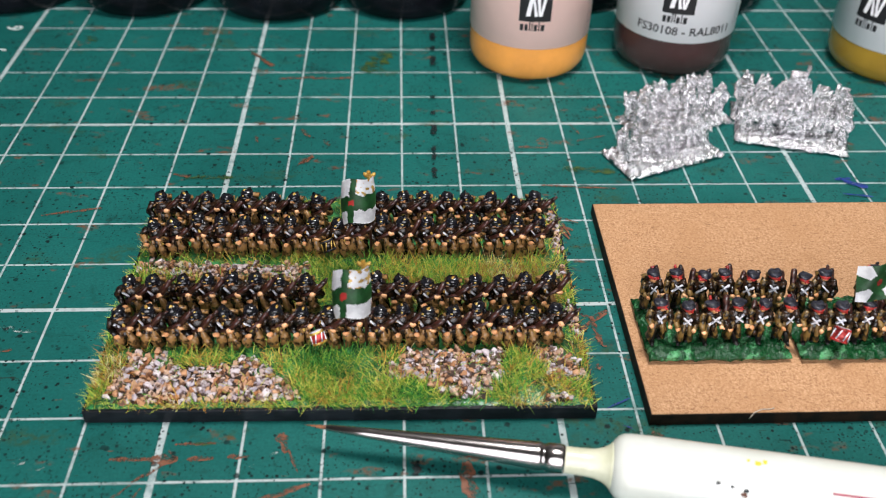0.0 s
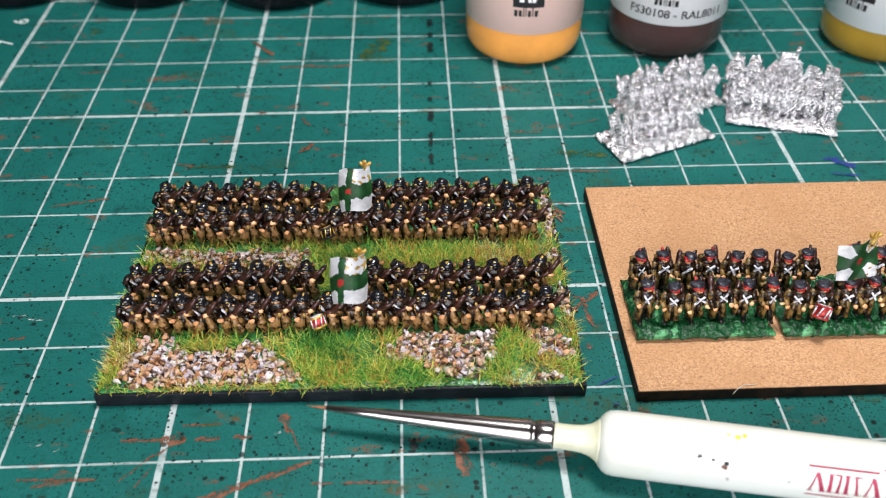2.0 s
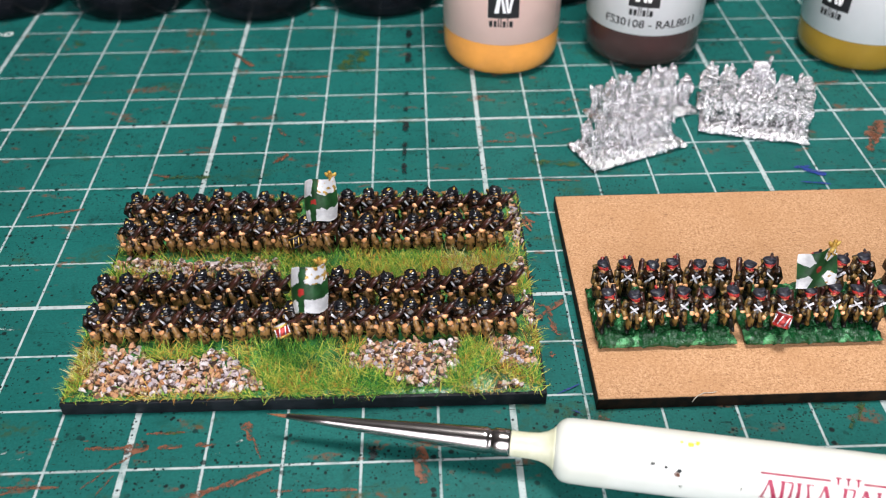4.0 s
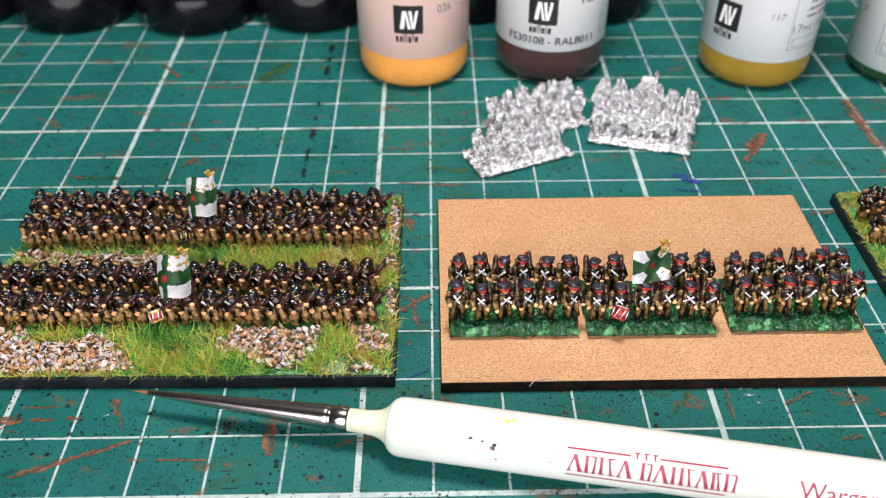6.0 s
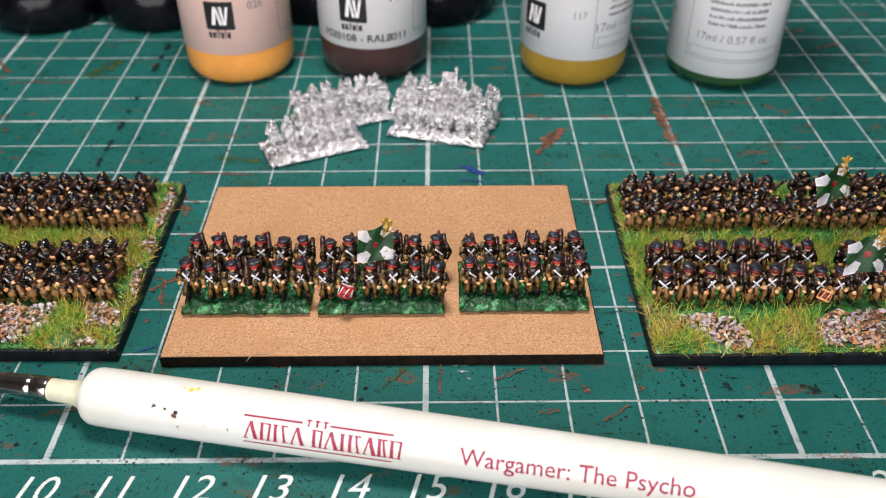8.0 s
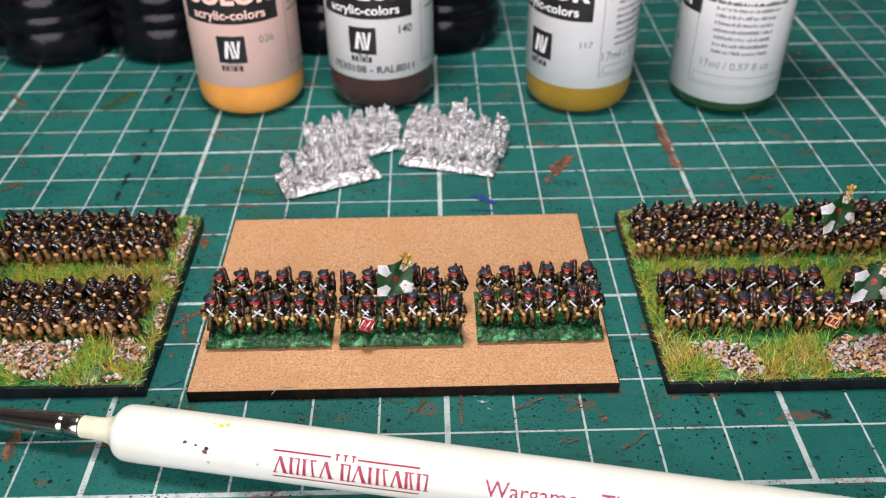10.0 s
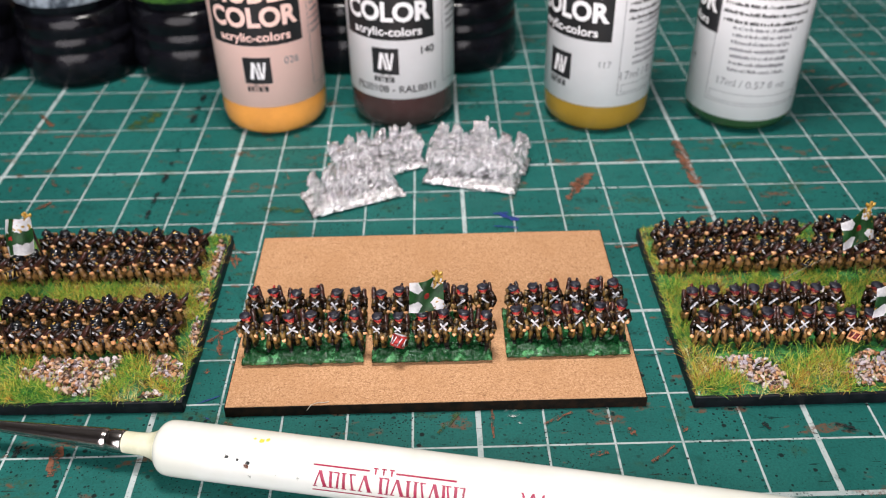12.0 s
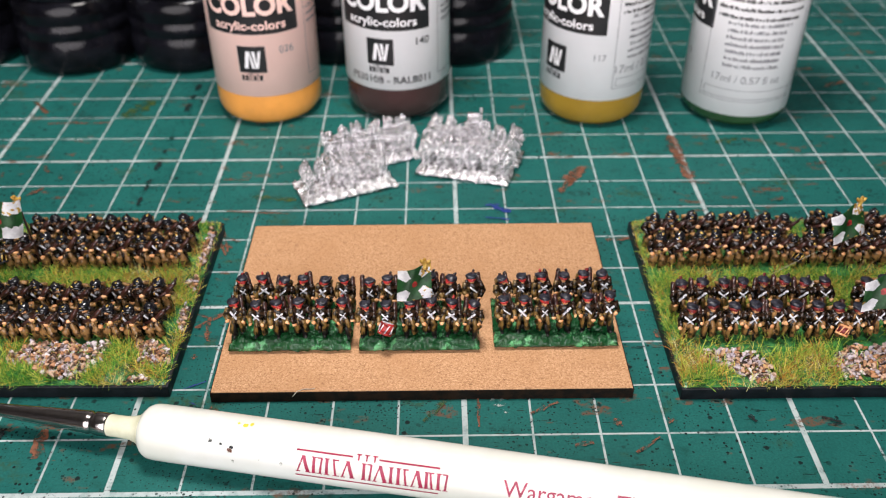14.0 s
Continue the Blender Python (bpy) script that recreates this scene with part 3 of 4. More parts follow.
def figure_mesh(kind, seed):
    """A six millimetre cast figure, facing -y, standing on its origin."""
    rng = random.Random(seed)
    u = lambda a: (rng.random() - 0.5) * 2 * a
    if kind == "metal":
        mats = ["metal"]
    elif kind == "cap_red":
        mats = ["boot", "olive", "coat", "navy", "red", "white", "skin", "musket", "olive", "face"]
    elif kind == "cap_navy":
        mats = ["boot", "tan", "coat", "navy", "darkred", "white", "skin", "musket", "tan", "face"]
    else:
        mats = ["boot", "tan", "coat", "black", "gold", "white", "skin", "musket", "tan", "face"]
    BOOT, SKIRT, COAT, HAT, BAND, BELT, SKIN, GUN, FRONT, FACE = [0] * 10 if kind == "metal" else range(10)
    bm = bmesh.new()
    step = rng.choice((-1, 1)) * (0.03 + 0.05 * rng.random())
    for s in (-1, 1):
        fy = -0.03 - s * step
        limb(bm, (s * 0.055, fy, 0.02), (s * 0.05, 0.0, 0.26), 0.042, 0.055, BOOT)
        ball(bm, (s * 0.057, fy - 0.03, 0.025), 0.040, BOOT, 6, (0.9, 1.5, 0.75))
    # skirts of the coat, in uneven flaps
    limb(bm, (0, 0.02, 0.08 if kind == 'helmet' else 0.17), (0, 0.0, 0.42), 0.14 if kind == 'helmet' else 0.125, 0.095, COAT, 9, 0.85)
    for s in (-1, 1):
        hem = (0.05 if kind == 'helmet' else 0.11) + u(0.03)
        limb(bm, (s * (0.080 + u(0.02)), -0.055 + u(0.02), hem), (s * 0.035, -0.05, 0.39), 0.086 if kind == 'helmet' else 0.074, 0.040, FRONT, 7, 0.7)
    limb(bm, (0.11 * rng.choice((-1, 1)), 0.0, 0.17), (0.06, 0.0, 0.38), 0.06, 0.04, SKIRT, 6, 0.8)
    ball(bm, (0, 0.0, 0.45), 0.112, COAT, 9, (1.05, 0.85, 1.15))
    ball(bm, (0, 0.02, 0.53), 0.10, COAT, 8, (1.2, 0.85, 0.65))
    # pack and rolled blanket
    box(bm, (-0.085, 0.07, 0.37), (0.085, 0.17, 0.54), COAT, 0.02)
    limb(bm, (-0.10, 0.12, 0.55), (0.10, 0.12, 0.56), 0.035, 0.035, FRONT, 7)
    # arms
    port = kind == "helmet"
    for s in (-1, 1):
        sh = Vector((s * 0.115, 0.01, 0.53))
        el = Vector((s * (0.160 + u(0.02)), -0.03 + u(0.03), 0.40 + u(0.03)))
        if port:
            ha = Vector((s * 0.075 + u(0.02), -0.135, 0.41 + s * 0.07 + u(0.02)))
        else:
            ha = Vector((s * (0.115 + u(0.03)), -0.12, 0.35 + u(0.05)))
        limb(bm, sh, el, 0.050, 0.046, SKIRT if kind == "cap_red" and s < 0 else COAT)
        limb(bm, el, ha, 0.048, 0.036, FRONT if rng.random() > (0.75 if port else 0.4) else COAT)
        ball(bm, el, 0.046, COAT, 6)
        ball(bm, ha + Vector((0, -0.022, 0)), 0.033 if not port else 0.037, SKIN, 7, (1.1, 1, 0.9))
    if port:
        # piece held across the body, its thick end over the left shoulder
        tilt = 0.06 + u(0.05)
        limb(bm, (-0.06, -0.110, 0.40 + u(0.03)), (0.10, -0.140, 0.50 + tilt * 0.3), 0.022, 0.028, GUN, 6)
        limb(bm, (0.09, -0.130, 0.50 + tilt * 0.3), (0.215 + u(0.02), -0.08, 0.60 + tilt), 0.038, 0.034, GUN, 6)
        limb(bm, (0.215, -0.08, 0.595 + tilt), (0.26 + u(0.02), -0.06, 0.65 + tilt), 0.027, 0.014, GUN, 5)
        # skirt panels spreading below the belt, and dry-brushed folds
        for s in (-1, 1):
            ball(bm, (s * (0.072 + u(0.015)), -0.085, 0.17 + u(0.02)), 0.070, FRONT, 8, (0.95, 0.6, 1.55))
        for _ in range(6):
            ball(bm, (u(0.13), -0.10 + u(0.02), 0.42 + u(0.10)), 0.024, rng.choice((FRONT, COAT, BAND, GUN)), 5, (0.8, 0.7, rng.uniform(0.7, 1.3)))
        if rng.random() > 0.4:
            m = Matrix.Translation((-0.055, -0.105, 0.50)) @ Matrix.Rotation(radians(-32 + u(10)), 4, "Y")
            box(bm, (-0.008, -0.012, -0.05), (0.008, 0.012, 0.05), BELT, 0.003, m)
    else:
        # shouldered piece, thick and short
        side = 1 if rng.random() > 0.25 else -1
        lean = u(0.03)
        tall = 0.63 + u(0.06)
        limb(bm, (side * 0.13, -0.03, 0.38), (side * 0.11 + lean, 0.11, tall), 0.044, 0.042, GUN, 7)
        ball(bm, (side * 0.11 + lean, 0.11, tall), 0.044, GUN, 6, (1, 1, 1.2))
        # crossed belts
        for s in (-1, 1):
            if rng.random() < 0.18:
                continue
            m = Matrix.Translation((u(0.015), -0.118, 0.475 + u(0.01))) @ Matrix.Rotation(radians(s * 42 + u(10)), 4, "Y")
            hw = 0.0105 if kind == "cap_red" else 0.008
            box(bm, (-hw, -0.014, -0.082 + u(0.02)), (hw, 0.016, 0.082 + u(0.02)), BELT, 0.003, m)
    # cuffs, pouches and folds
    for _ in range(15):
        a, z = rng.uniform(0, 2 * math.pi), rng.uniform(0.14, 0.54)
        ball(bm, (0.10 * math.cos(a), 0.085 * math.sin(a), z), rng.uniform(0.022, 0.042), rng.choice((COAT, COAT, SKIRT, FRONT, BOOT)), 5, (1, 0.8, rng.uniform(0.8, 1.9)))
    # head and hat
    nod = Matrix.Translation((u(0.015), -0.015, 0.605)) @ Euler(((0.10 if kind in ("helmet", "metal") else -0.30) + u(0.12), u(0.22), u(0.5))).to_matrix().to_4x4()
    ball(bm, nod @ Vector((0, -0.010, -0.010)), 0.056, FACE, 8, (0.9, 0.95, 1.05))
    ball(bm, nod @ Vector((0, -0.062, -0.014)), 0.015, SKIN, 5)

    def crown(z0, z1, r0, r1, mat, shift=0.0):
        g = bmesh.ops.create_cone(bm, cap_ends=True, segments=11, radius1=r0, radius2=r1, depth=z1 - z0, matrix=nod @ Matrix.Translation((0, shift, (z0 + z1) / 2)))
        for v in g["verts"]:
            for f in v.link_faces:
                f.material_index = mat

    if kind == "helmet":
        # low helmet with a peak, ear pieces, comb and gilt plate
        crown(0.018, 0.070, 0.076, 0.080, HAT)
        ball(bm, nod @ Vector((0, 0.005, 0.075)), 0.080, HAT, 8, (1, 1.1, 0.72))
        ball(bm, nod @ Vector((0, -0.062, 0.042)), 0.052, HAT, 7, (1.25, 0.9, 0.32))
        limb(bm, nod @ Vector((0, -0.04, 0.125)), nod @ Vector((0, 0.07, 0.105)), 0.020, 0.026, HAT, 6)
        for s in (-1, 1):
            ball(bm, nod @ Vector((s * 0.070, 0.0, 0.012)), 0.030, HAT, 5, (0.7, 1, 1.3))
        if rng.random() > 0.2:
            ball(bm, nod @ Vector((u(0.012), -0.015, 0.136)), 0.019, BAND, 6, (1, 1.2, 0.9))
        if rng.random() > 0.3:
            ball(bm, nod @ Vector((u(0.02), -0.080, 0.070)), 0.014, BAND, 6, (1.5, 0.7, 0.8))
        if rng.random() > 0.4:
            ball(bm, nod @ Vector((0.045 * rng.choice((-1, 1)), -0.055, -0.030)), 0.012, SKIN, 5)
    else:
        # broad flat-topped cap: coloured band below, wider dark crown above
        crown(0.004, 0.048, 0.068, 0.086, BAND)
        crown(0.044, 0.080, 0.088, 0.098, HAT, 0.006)
        ball(bm, nod @ Vector((0, 0.008, 0.080)), 0.097, HAT, 11, (1, 1, 0.25))
        ball(bm, nod @ Vector((0, -0.068, 0.004)), 0.036, BAND, 6, (1.2, 0.6, 0.4))
        if rng.random() > 0.35:
            limb(bm, nod @ Vector((0.02, 0.060, 0.07)), nod @ Vector((0.03, 0.075, 0.125 + u(0.02))), 0.026, 0.028, GUN, 6)
            ball(bm, nod @ Vector((0.03, 0.075, 0.135)), 0.029, BAND if rng.random() > 0.6 else GUN, 6)
    if kind in ("helmet", "metal"):
        bmesh.ops.scale(bm, vec=(1.16, 1.0, 0.97) if kind == "helmet" else (1.06, 0.97, 1.0), verts=bm.verts)
    for v in bm.verts:
        d = noise.noise_vector(v.co * 13 + Vector((seed * 3.1, 0, 0))) + 0.6 * noise.noise_vector(v.co * 31 + Vector((0, seed * 1.7, 0)))
        v.co += d * (0.017 if kind == "metal" else 0.019)
    return mesh_of("soldier_figurine", bm, mats, kind != "metal")


FIG = {k: [figure_mesh(k, 10 * i + j) for j in range(12)] for i, k in enumerate(("cap_red", "cap_navy", "helmet", "metal"))}


def flag_mesh(style, seed, w=0.58, h=0.56):
    """A waving painted colour, staff side at the origin: a green cross with white corners, flown flat or wrapped round."""
    nx, nz = 56, 56
    bm = bmesh.new()
    front = {}
    for i in range(nx + 1):
        for k in range(nz + 1):
            s, t = i / nx, k / nz
            if style == "cross":
                x = -w * s * (1 - 0.06 * t)
                y = -0.07 * math.sin(s * 3.3 + 0.2) - 0.03 * math.sin(s * 7 + 3 * t + seed)
                z = h * (t - 0.5) * (1 - 0.16 * s) - 0.08 * s * s + 0.02 * math.sin(s * 6 + seed)
            else:
                a = s * 2.9 - 1.05
                bulge = 1 + 0.12 * math.sin(math.pi * t)
                x = -w * 0.36 - w * 0.46 * math.sin(a) * bulge
                y = -0.24 * math.cos(a) * bulge
                z = h * 1.1 * (t - 0.5) - 0.07 * s + 0.02 * math.sin(a * 3)
            front[i, k] = bm.verts.new((x, y, z))
    for i in range(nx):
        for k in range(nz):
            f = bm.faces.new((front[i, k], front[i + 1, k], front[i + 1, k + 1], front[i, k + 1]))
            s, t = (i + 0.5) / nx - 0.5, (k + 0.5) / nz - 0.5
            edge = (0.014 if style == "cross" else 0.035) * noise.noise((s * 11, t * 11, seed)) + 0.012 * noise.noise((s * 26, t * 26, seed + 4))
            if style == "cross":
                r = math.hypot(s, t)
                d = abs(abs(math.atan2(t, s)) % (math.pi / 2) - math.pi / 4)
                c = 1 if d + 2 * edge < 0.33 and r > 0.26 + edge else 0
                if math.hypot(s * 1.2, t) < 0.095 + edge * 0.6:
                    c = 2
                stain = noise.noise((s * 13, t * 13, seed))
                if c == 1 and s < -0.2 and (t > 0.15 and stain > -0.12 or stain > 0.3):
                    c = 3
                if c == 0 and r > 0.36 and noise.noise((s * 9, t * 9, seed + 6)) > 0.42:
                    c = 3
            else:
                across, upright = abs(t + 0.04 + 0.10 * s), abs(s - 0.02 + 0.10 * t)
                c = 0 if across + edge * 1.6 < 0.17 or upright + edge < 0.065 else 1
                if upright < 0.06 and across < 0.06 + edge:
                    c = 2
                if c == 1 and t > 0.14 and s < -0.06 and noise.noise((s * 10, t * 12, seed + 2)) > 0.16:
                    c = 3
            f.material_index = c
    bmesh.ops.solidify(bm, geom=bm.faces[:], thickness=0.022)
    bmesh.ops.recalc_face_normals(bm, faces=bm.faces)
    return mesh_of("flag", bm, ["flaggreen", "flagwhite", "red", "gold"])


def colours(parent, m, style, seed, w=0.58, turn=4, lean=1, over=0.10, tall=1.0, nod=0):
    """A flag with its leaning staff and gilt eagle finial."""
    bm = bmesh.new()
    limb(bm, (0, 0, 0.0), (0, 0.02, tall), 0.022, 0.02, 0)
    staff = part("flagstaff", bm, "musket", parent, m=m @ at(0, 0, 0, 0, nod, lean))
    place("flag", flag_mesh(style, seed, w), staff, at(over, -0.05, tall - 0.24, turn, -26 - nod), "green and white painted flag")
    bm = bmesh.new()
    ball(bm, (0, 0, 0.02), 0.048, 0, 8, (0.85, 0.8, 1.7))
    for s in (-1, 1):
        ball(bm, (s * 0.052, 0.01, 0.045), 0.034, 0, 7, (0.9, 0.6, 1.7), Matrix.Rotation(s * 0.5, 4, "Y"))
    ball(bm, (-0.01, -0.015, 0.115), 0.032, 0, 7)
    limb(bm, (-0.02, -0.03, 0.112), (-0.045, -0.05, 0.10), 0.012, 0.004, 0, 5)
    limb(bm, (0, 0, -0.10), (0, 0, -0.03), 0.026, 0.034, 0)
    ball(bm, (0, 0, -0.075), 0.042, 0, 7, (1, 1, 0.4))
    part("finial", bm, "gold", staff, m=at(0, 0.02, tall + 0.04))


def drum(parent, m, shell, trim, cords="white", size=1.22):
    bm = bmesh.new()
    limb(bm, (0, 0, -0.065), (0, 0, 0.065), 0.085, 0.085, 0, 14)
    for z in (-0.065, 0.065):
        limb(bm, (0, 0, z - 0.014), (0, 0, z + 0.014), 0.094, 0.094, 1, 14)
    limb(bm, (0, 0, 0.078), (0, 0, 0.085), 0.082, 0.082, 2, 14)
    for k in range(7):
        a, b = 2 * math.pi * k / 7, 2 * math.pi * (k + 0.5) / 7
        limb(bm, (0.09 * math.cos(a), 0.09 * math.sin(a), -0.055), (0.09 * math.cos(b), 0.09 * math.sin(b), 0.055), 0.009, 0.009, 2, 5)
    part("drum", bm, [shell, trim, cords], parent, m=m @ Matrix.Diagonal((size, size, size, 1)))


def troop(parent, kind, x, y, z, n, step, seed, skip=(), turn=0.0, size=1.0):
    rng = random.Random(seed)
    for i in range(n):
        if i in skip:
            continue
        me = FIG[kind][(seed + i * 3 + rng.randrange(3)) % 12]
        k = size * rng.uniform(0.92, 1.0)
        m = at(x + i * step + rng.uniform(-0.025, 0.025), y + rng.uniform(-0.035, 0.035), z, turn + rng.uniform(-18, 18)) @ Matrix.Diagonal((k, k, k * rng.uniform(0.98, 1.03), 1))
        place("soldier_figurine", me, parent, m)


def strip_base(w, d, h, seed, mats, name, parent):
    """A rough cast strip under a row of figures, its front edge along y = 0."""
    bm = bmesh.new()
    nx, ny = int(w / 0.03), int(d / 0.03)
    grid = {}
    for i in range(nx + 1):
        for j in range(ny + 1):
            x, y = w * i / nx, d * j / ny
            e = max(0.0, min(x, w - x, y, d - y))
            z = h * (0.42 + 0.58 * min(1, e / 0.16) ** 0.7)
            k = noise.noise((x * 7 + seed, y * 7, 0)) * 0.045 + noise.noise((x * 13 + seed, y * 13, 3)) * 0.055 + noise.noise((x * 27 + seed, y * 27, 9)) * 0.035
            ox, oy = noise.noise((x * 4, y * 4, seed + 7)) * 0.02, noise.noise((x * 4, y * 4, seed + 17)) * 0.02
            grid[i, j] = bm.verts.new((x + ox, y + oy, z + k))
    for i in range(nx):
        for j in range(ny):
            bm.faces.new((grid[i, j], grid[i + 1, j], grid[i + 1, j + 1], grid[i, j + 1]))
    rim = [(i, 0) for i in range(nx)] + [(nx, j) for j in range(ny)] + [(i, ny) for i in range(nx, 0, -1)] + [(0, j) for j in range(ny, 0, -1)]
    low = {}
    for k in rim:
        c = grid[k].co
        low[k] = bm.verts.new((c.x - math.copysign(0.045, c.x - w / 2), c.y - math.copysign(0.055, c.y - d / 2), 0.0))
    mid = {k: bm.verts.new(((low[k].co.x + grid[k].co.x) / 2, (low[k].co.y + grid[k].co.y) / 2, 0.028 + 0.012 * noise.noise((low[k].co.x * 9, low[k].co.y * 9, seed)))) for k in rim}
    for p, q in zip(rim, rim[1:] + rim[:1]):
        bm.faces.new((mid[p], mid[q], grid[q], grid[p]))
        bm.faces.new((low[p], low[q], mid[q], mid[p])).material_index = len(mats) - 1
    bm.faces.new([low[k] for k in reversed(rim)])
    bmesh.ops.recalc_face_normals(bm, faces=bm.faces)
    return part(name, bm, mats, parent)


# ---- fibreboard base with three strips ----
mdf = thing("fibreboard_base", at(11.12, 1.73, 0), "bare brown fibreboard base with dark laser-burnt edges", "miniature base")
bm = bmesh.new()
box(bm, (0.012, 0.012, 0.006), (6.468, 4.448, 0.20), bevel=0.012)
part("board", bm, "board", mdf)
for name, lo, hi in (("burnt_edge", (0, 0, 0), (6.48, 0.010, 0.190)), ("burnt_edge", (0, 4.45, 0), (6.48, 4.46, 0.190)), ("burnt_edge", (0, 0.0105, 0), (0.010, 4.4495, 0.190)), ("burnt_edge", (6.47, 0.0105, 0), (6.48, 4.4495, 0.190))):
    bm = bmesh.new()
    box(bm, lo, hi)
    part(name, bm, "burnt", mdf, smooth=False)

for k, (x, y, w, rz) in enumerate(((11.26, 2.59, 1.96, 0.0), (13.34, 2.57, 1.94, 0.0), (15.51, 2.62, 2.0, 0.0))):
    s = thing("figure_strip", at(x, y, 0.204, rz), "strip of painted toy soldiers in red-banded caps on glossy green base", "toy soldiers", "strips on the fibreboard")
    strip_base(w, 1.22, 0.155, 11 + k * 5, ["strip", "rim"], "strip_base", s)
    mid = k == 1
    troop(s, "cap_red", 0.15, 0.32, 0.14, 6, 0.333, 3 + k * 5, (1,) if mid else ())
    troop(s, "cap_red", 0.16, 0.93, 0.14, 6, 0.333, 5 + k * 5, (2,) if mid else ())
    if mid:
        troop(s, "cap_red", 0.483, 0.32, 0.14, 1, 0.3, 8)
        drum(s, at(0.45, 0.10, 0.43, 0, -32, 22), "red", "red")
        troop(s, "cap_red", 1.12, 0.93, 0.14, 1, 0.3, 9)
        colours(s, at(1.06, 0.64, 0.10), "cross", 1, 0.56, tall=1.20, nod=4)

# ---- finished bases ----


def inside_poly(x, y, poly):
    hit = False
    for (x1, y1), (x2, y2) in zip(poly, poly[1:] + poly[:1]):
        if (y1 > y) != (y2 > y) and x < (x2 - x1) * (y - y1) / (y2 - y1) + x1:
            hit = not hit
    return hit


def pebble_mesh(seed):
    rng = random.Random(seed)
    bm = bmesh.new()
    for _ in range(13):
        v = Vector((rng.gauss(0, 1), rng.gauss(0, 1), rng.gauss(0, 1))).normalized()
        bm.verts.new((v.x * 0.058, v.y * 0.048, v.z * 0.042))
    bmesh.ops.convex_hull(bm, input=bm.verts[:])
    loose = [v for v in bm.verts if not v.link_faces]
    bmesh.ops.delete(bm, geom=loose, context="VERTS")
    bmesh.ops.recalc_face_normals(bm, faces=bm.faces)
    return mesh_of("pebble", bm, "pebble", False)


PEBBLES = [pebble_mesh(500 + i) for i in range(9)]
TOP = 0.235


def finished_base(origin, rz, label, patches, bare, seed, d=4.42):
    """A base with black rim, turf, pebbles and static grass; 6.47 wide."""
    w = 6.47
    base = thing("miniature_base", at(*origin, 0, rz), label, "miniature base", "finished bases")
    bm = bmesh.new()
    box(bm, (0, 0, 0), (w, d, 0.215), bevel=0.012)
    part("rim", bm, "rim", base)
    rng = random.Random(seed)
    bm = bmesh.new()
    nx, ny = 110, 76
    g = {}
    for i in range(nx + 1):
        for j in range(ny + 1):
            x, y = 0.02 + (w - 0.04) * i / nx, 0.02 + (d - 0.04) * j / ny
            e = max(0.0, min(x, w - x, y, d - y))
            z = 0.217 + min(1, e / 0.12) * (0.03 + 0.035 * noise.noise((x * 2.2 + seed, y * 2.2, 0)) + 0.018 * noise.noise((x * 9, y * 9, seed)))
            if e < 0.021:
                z = 0.2
            g[i, j] = bm.verts.new((x, y, max(z, 0.2)))
    for i in range(nx):
        for j in range(ny):
            bm.faces.new((g[i, j], g[i + 1, j], g[i + 1, j + 1], g[i, j + 1]))
    part("turf", bm, "turf", base)
    stony = lambda x, y: any(inside_poly(x, y, p) for p, _ in patches)
    for poly, _ in patches:
        bm = bmesh.new()
        cx, cy = sum(p[0] for p in poly) / len(poly), sum(p[1] for p in poly) / len(poly)
        vs = []
        for (x1, y1), (x2, y2) in zip(poly, poly[1:] + poly[:1]):
            for t in range(6):
                x, y = x1 + (x2 - x1) * t / 6, y1 + (y2 - y1) * t / 6
                q = 1 + 0.10 * noise.noise((x * 6, y * 6, seed))
                vs.append(bm.verts.new((min(w - 0.03, max(0.03, cx + (x - cx) * q)), min(d - 0.03, max(0.03, cy + (y - cy) * q)), TOP + 0.008)))
        top = bm.verts.new((cx, cy, TOP + 0.045))
        for p, q in zip(vs, vs[1:] + vs[:1]):
            bm.faces.new((p, q, top))
        part("soil", bm, "soil", base)
    # pebbles
    loose_v, loose_f, count = [], [], 0
    for poly, single in patches:
        xs, ys = [p[0] for p in poly], [p[1] for p in poly]
        st = 0.072
        for layer in range(2):
            for i in range(int((max(xs) - min(xs)) / st) + 1):
                for j in range(int((max(ys) - min(ys)) / st) + 1):
                    x = min(xs) + (i + rng.uniform(-0.35, 0.35) + 0.5 * layer) * st
                    y = min(ys) + (j + rng.uniform(-0.35, 0.35) + 0.5 * layer) * st
                    if not (inside_poly(x, y, poly) and 0.04 < x < w - 0.04 and 0.05 < y < d - 0.04) or (layer and rng.random() > 0.35) or rng.random() < 0.06:
                        continue
                    s = rng.uniform(0.7, 1.25)
                    m = at(x, y, TOP + 0.025 + 0.05 * layer, rng.uniform(0, 360), rng.uniform(-40, 40), rng.uniform(-40, 40)) @ Matrix.Diagonal((s, s, s, 1))
                    me = PEBBLES[rng.randrange(9)]
                    if single and count < 300:
                        place("pebble", me, base, m)
                        count += 1
                    else:
                        o = len(loose_v)
                        mm = m.copy()
                        mm.translation = mm.translation * CM
                        loose_v += [tuple(mm @ v.co) for v in me.vertices]
                        loose_f += [tuple(o + k for k in p.vertices) for p in me.polygons]
    if loose_v:
        me = bpy.data.meshes.new("gravel")
        me.from_pydata(loose_v, [], loose_f)
        me.materials.append(M["pebble"])
        tagged(place("gravel", me, base), kind="stuff")
    # static grass
    vs, fs = [], []
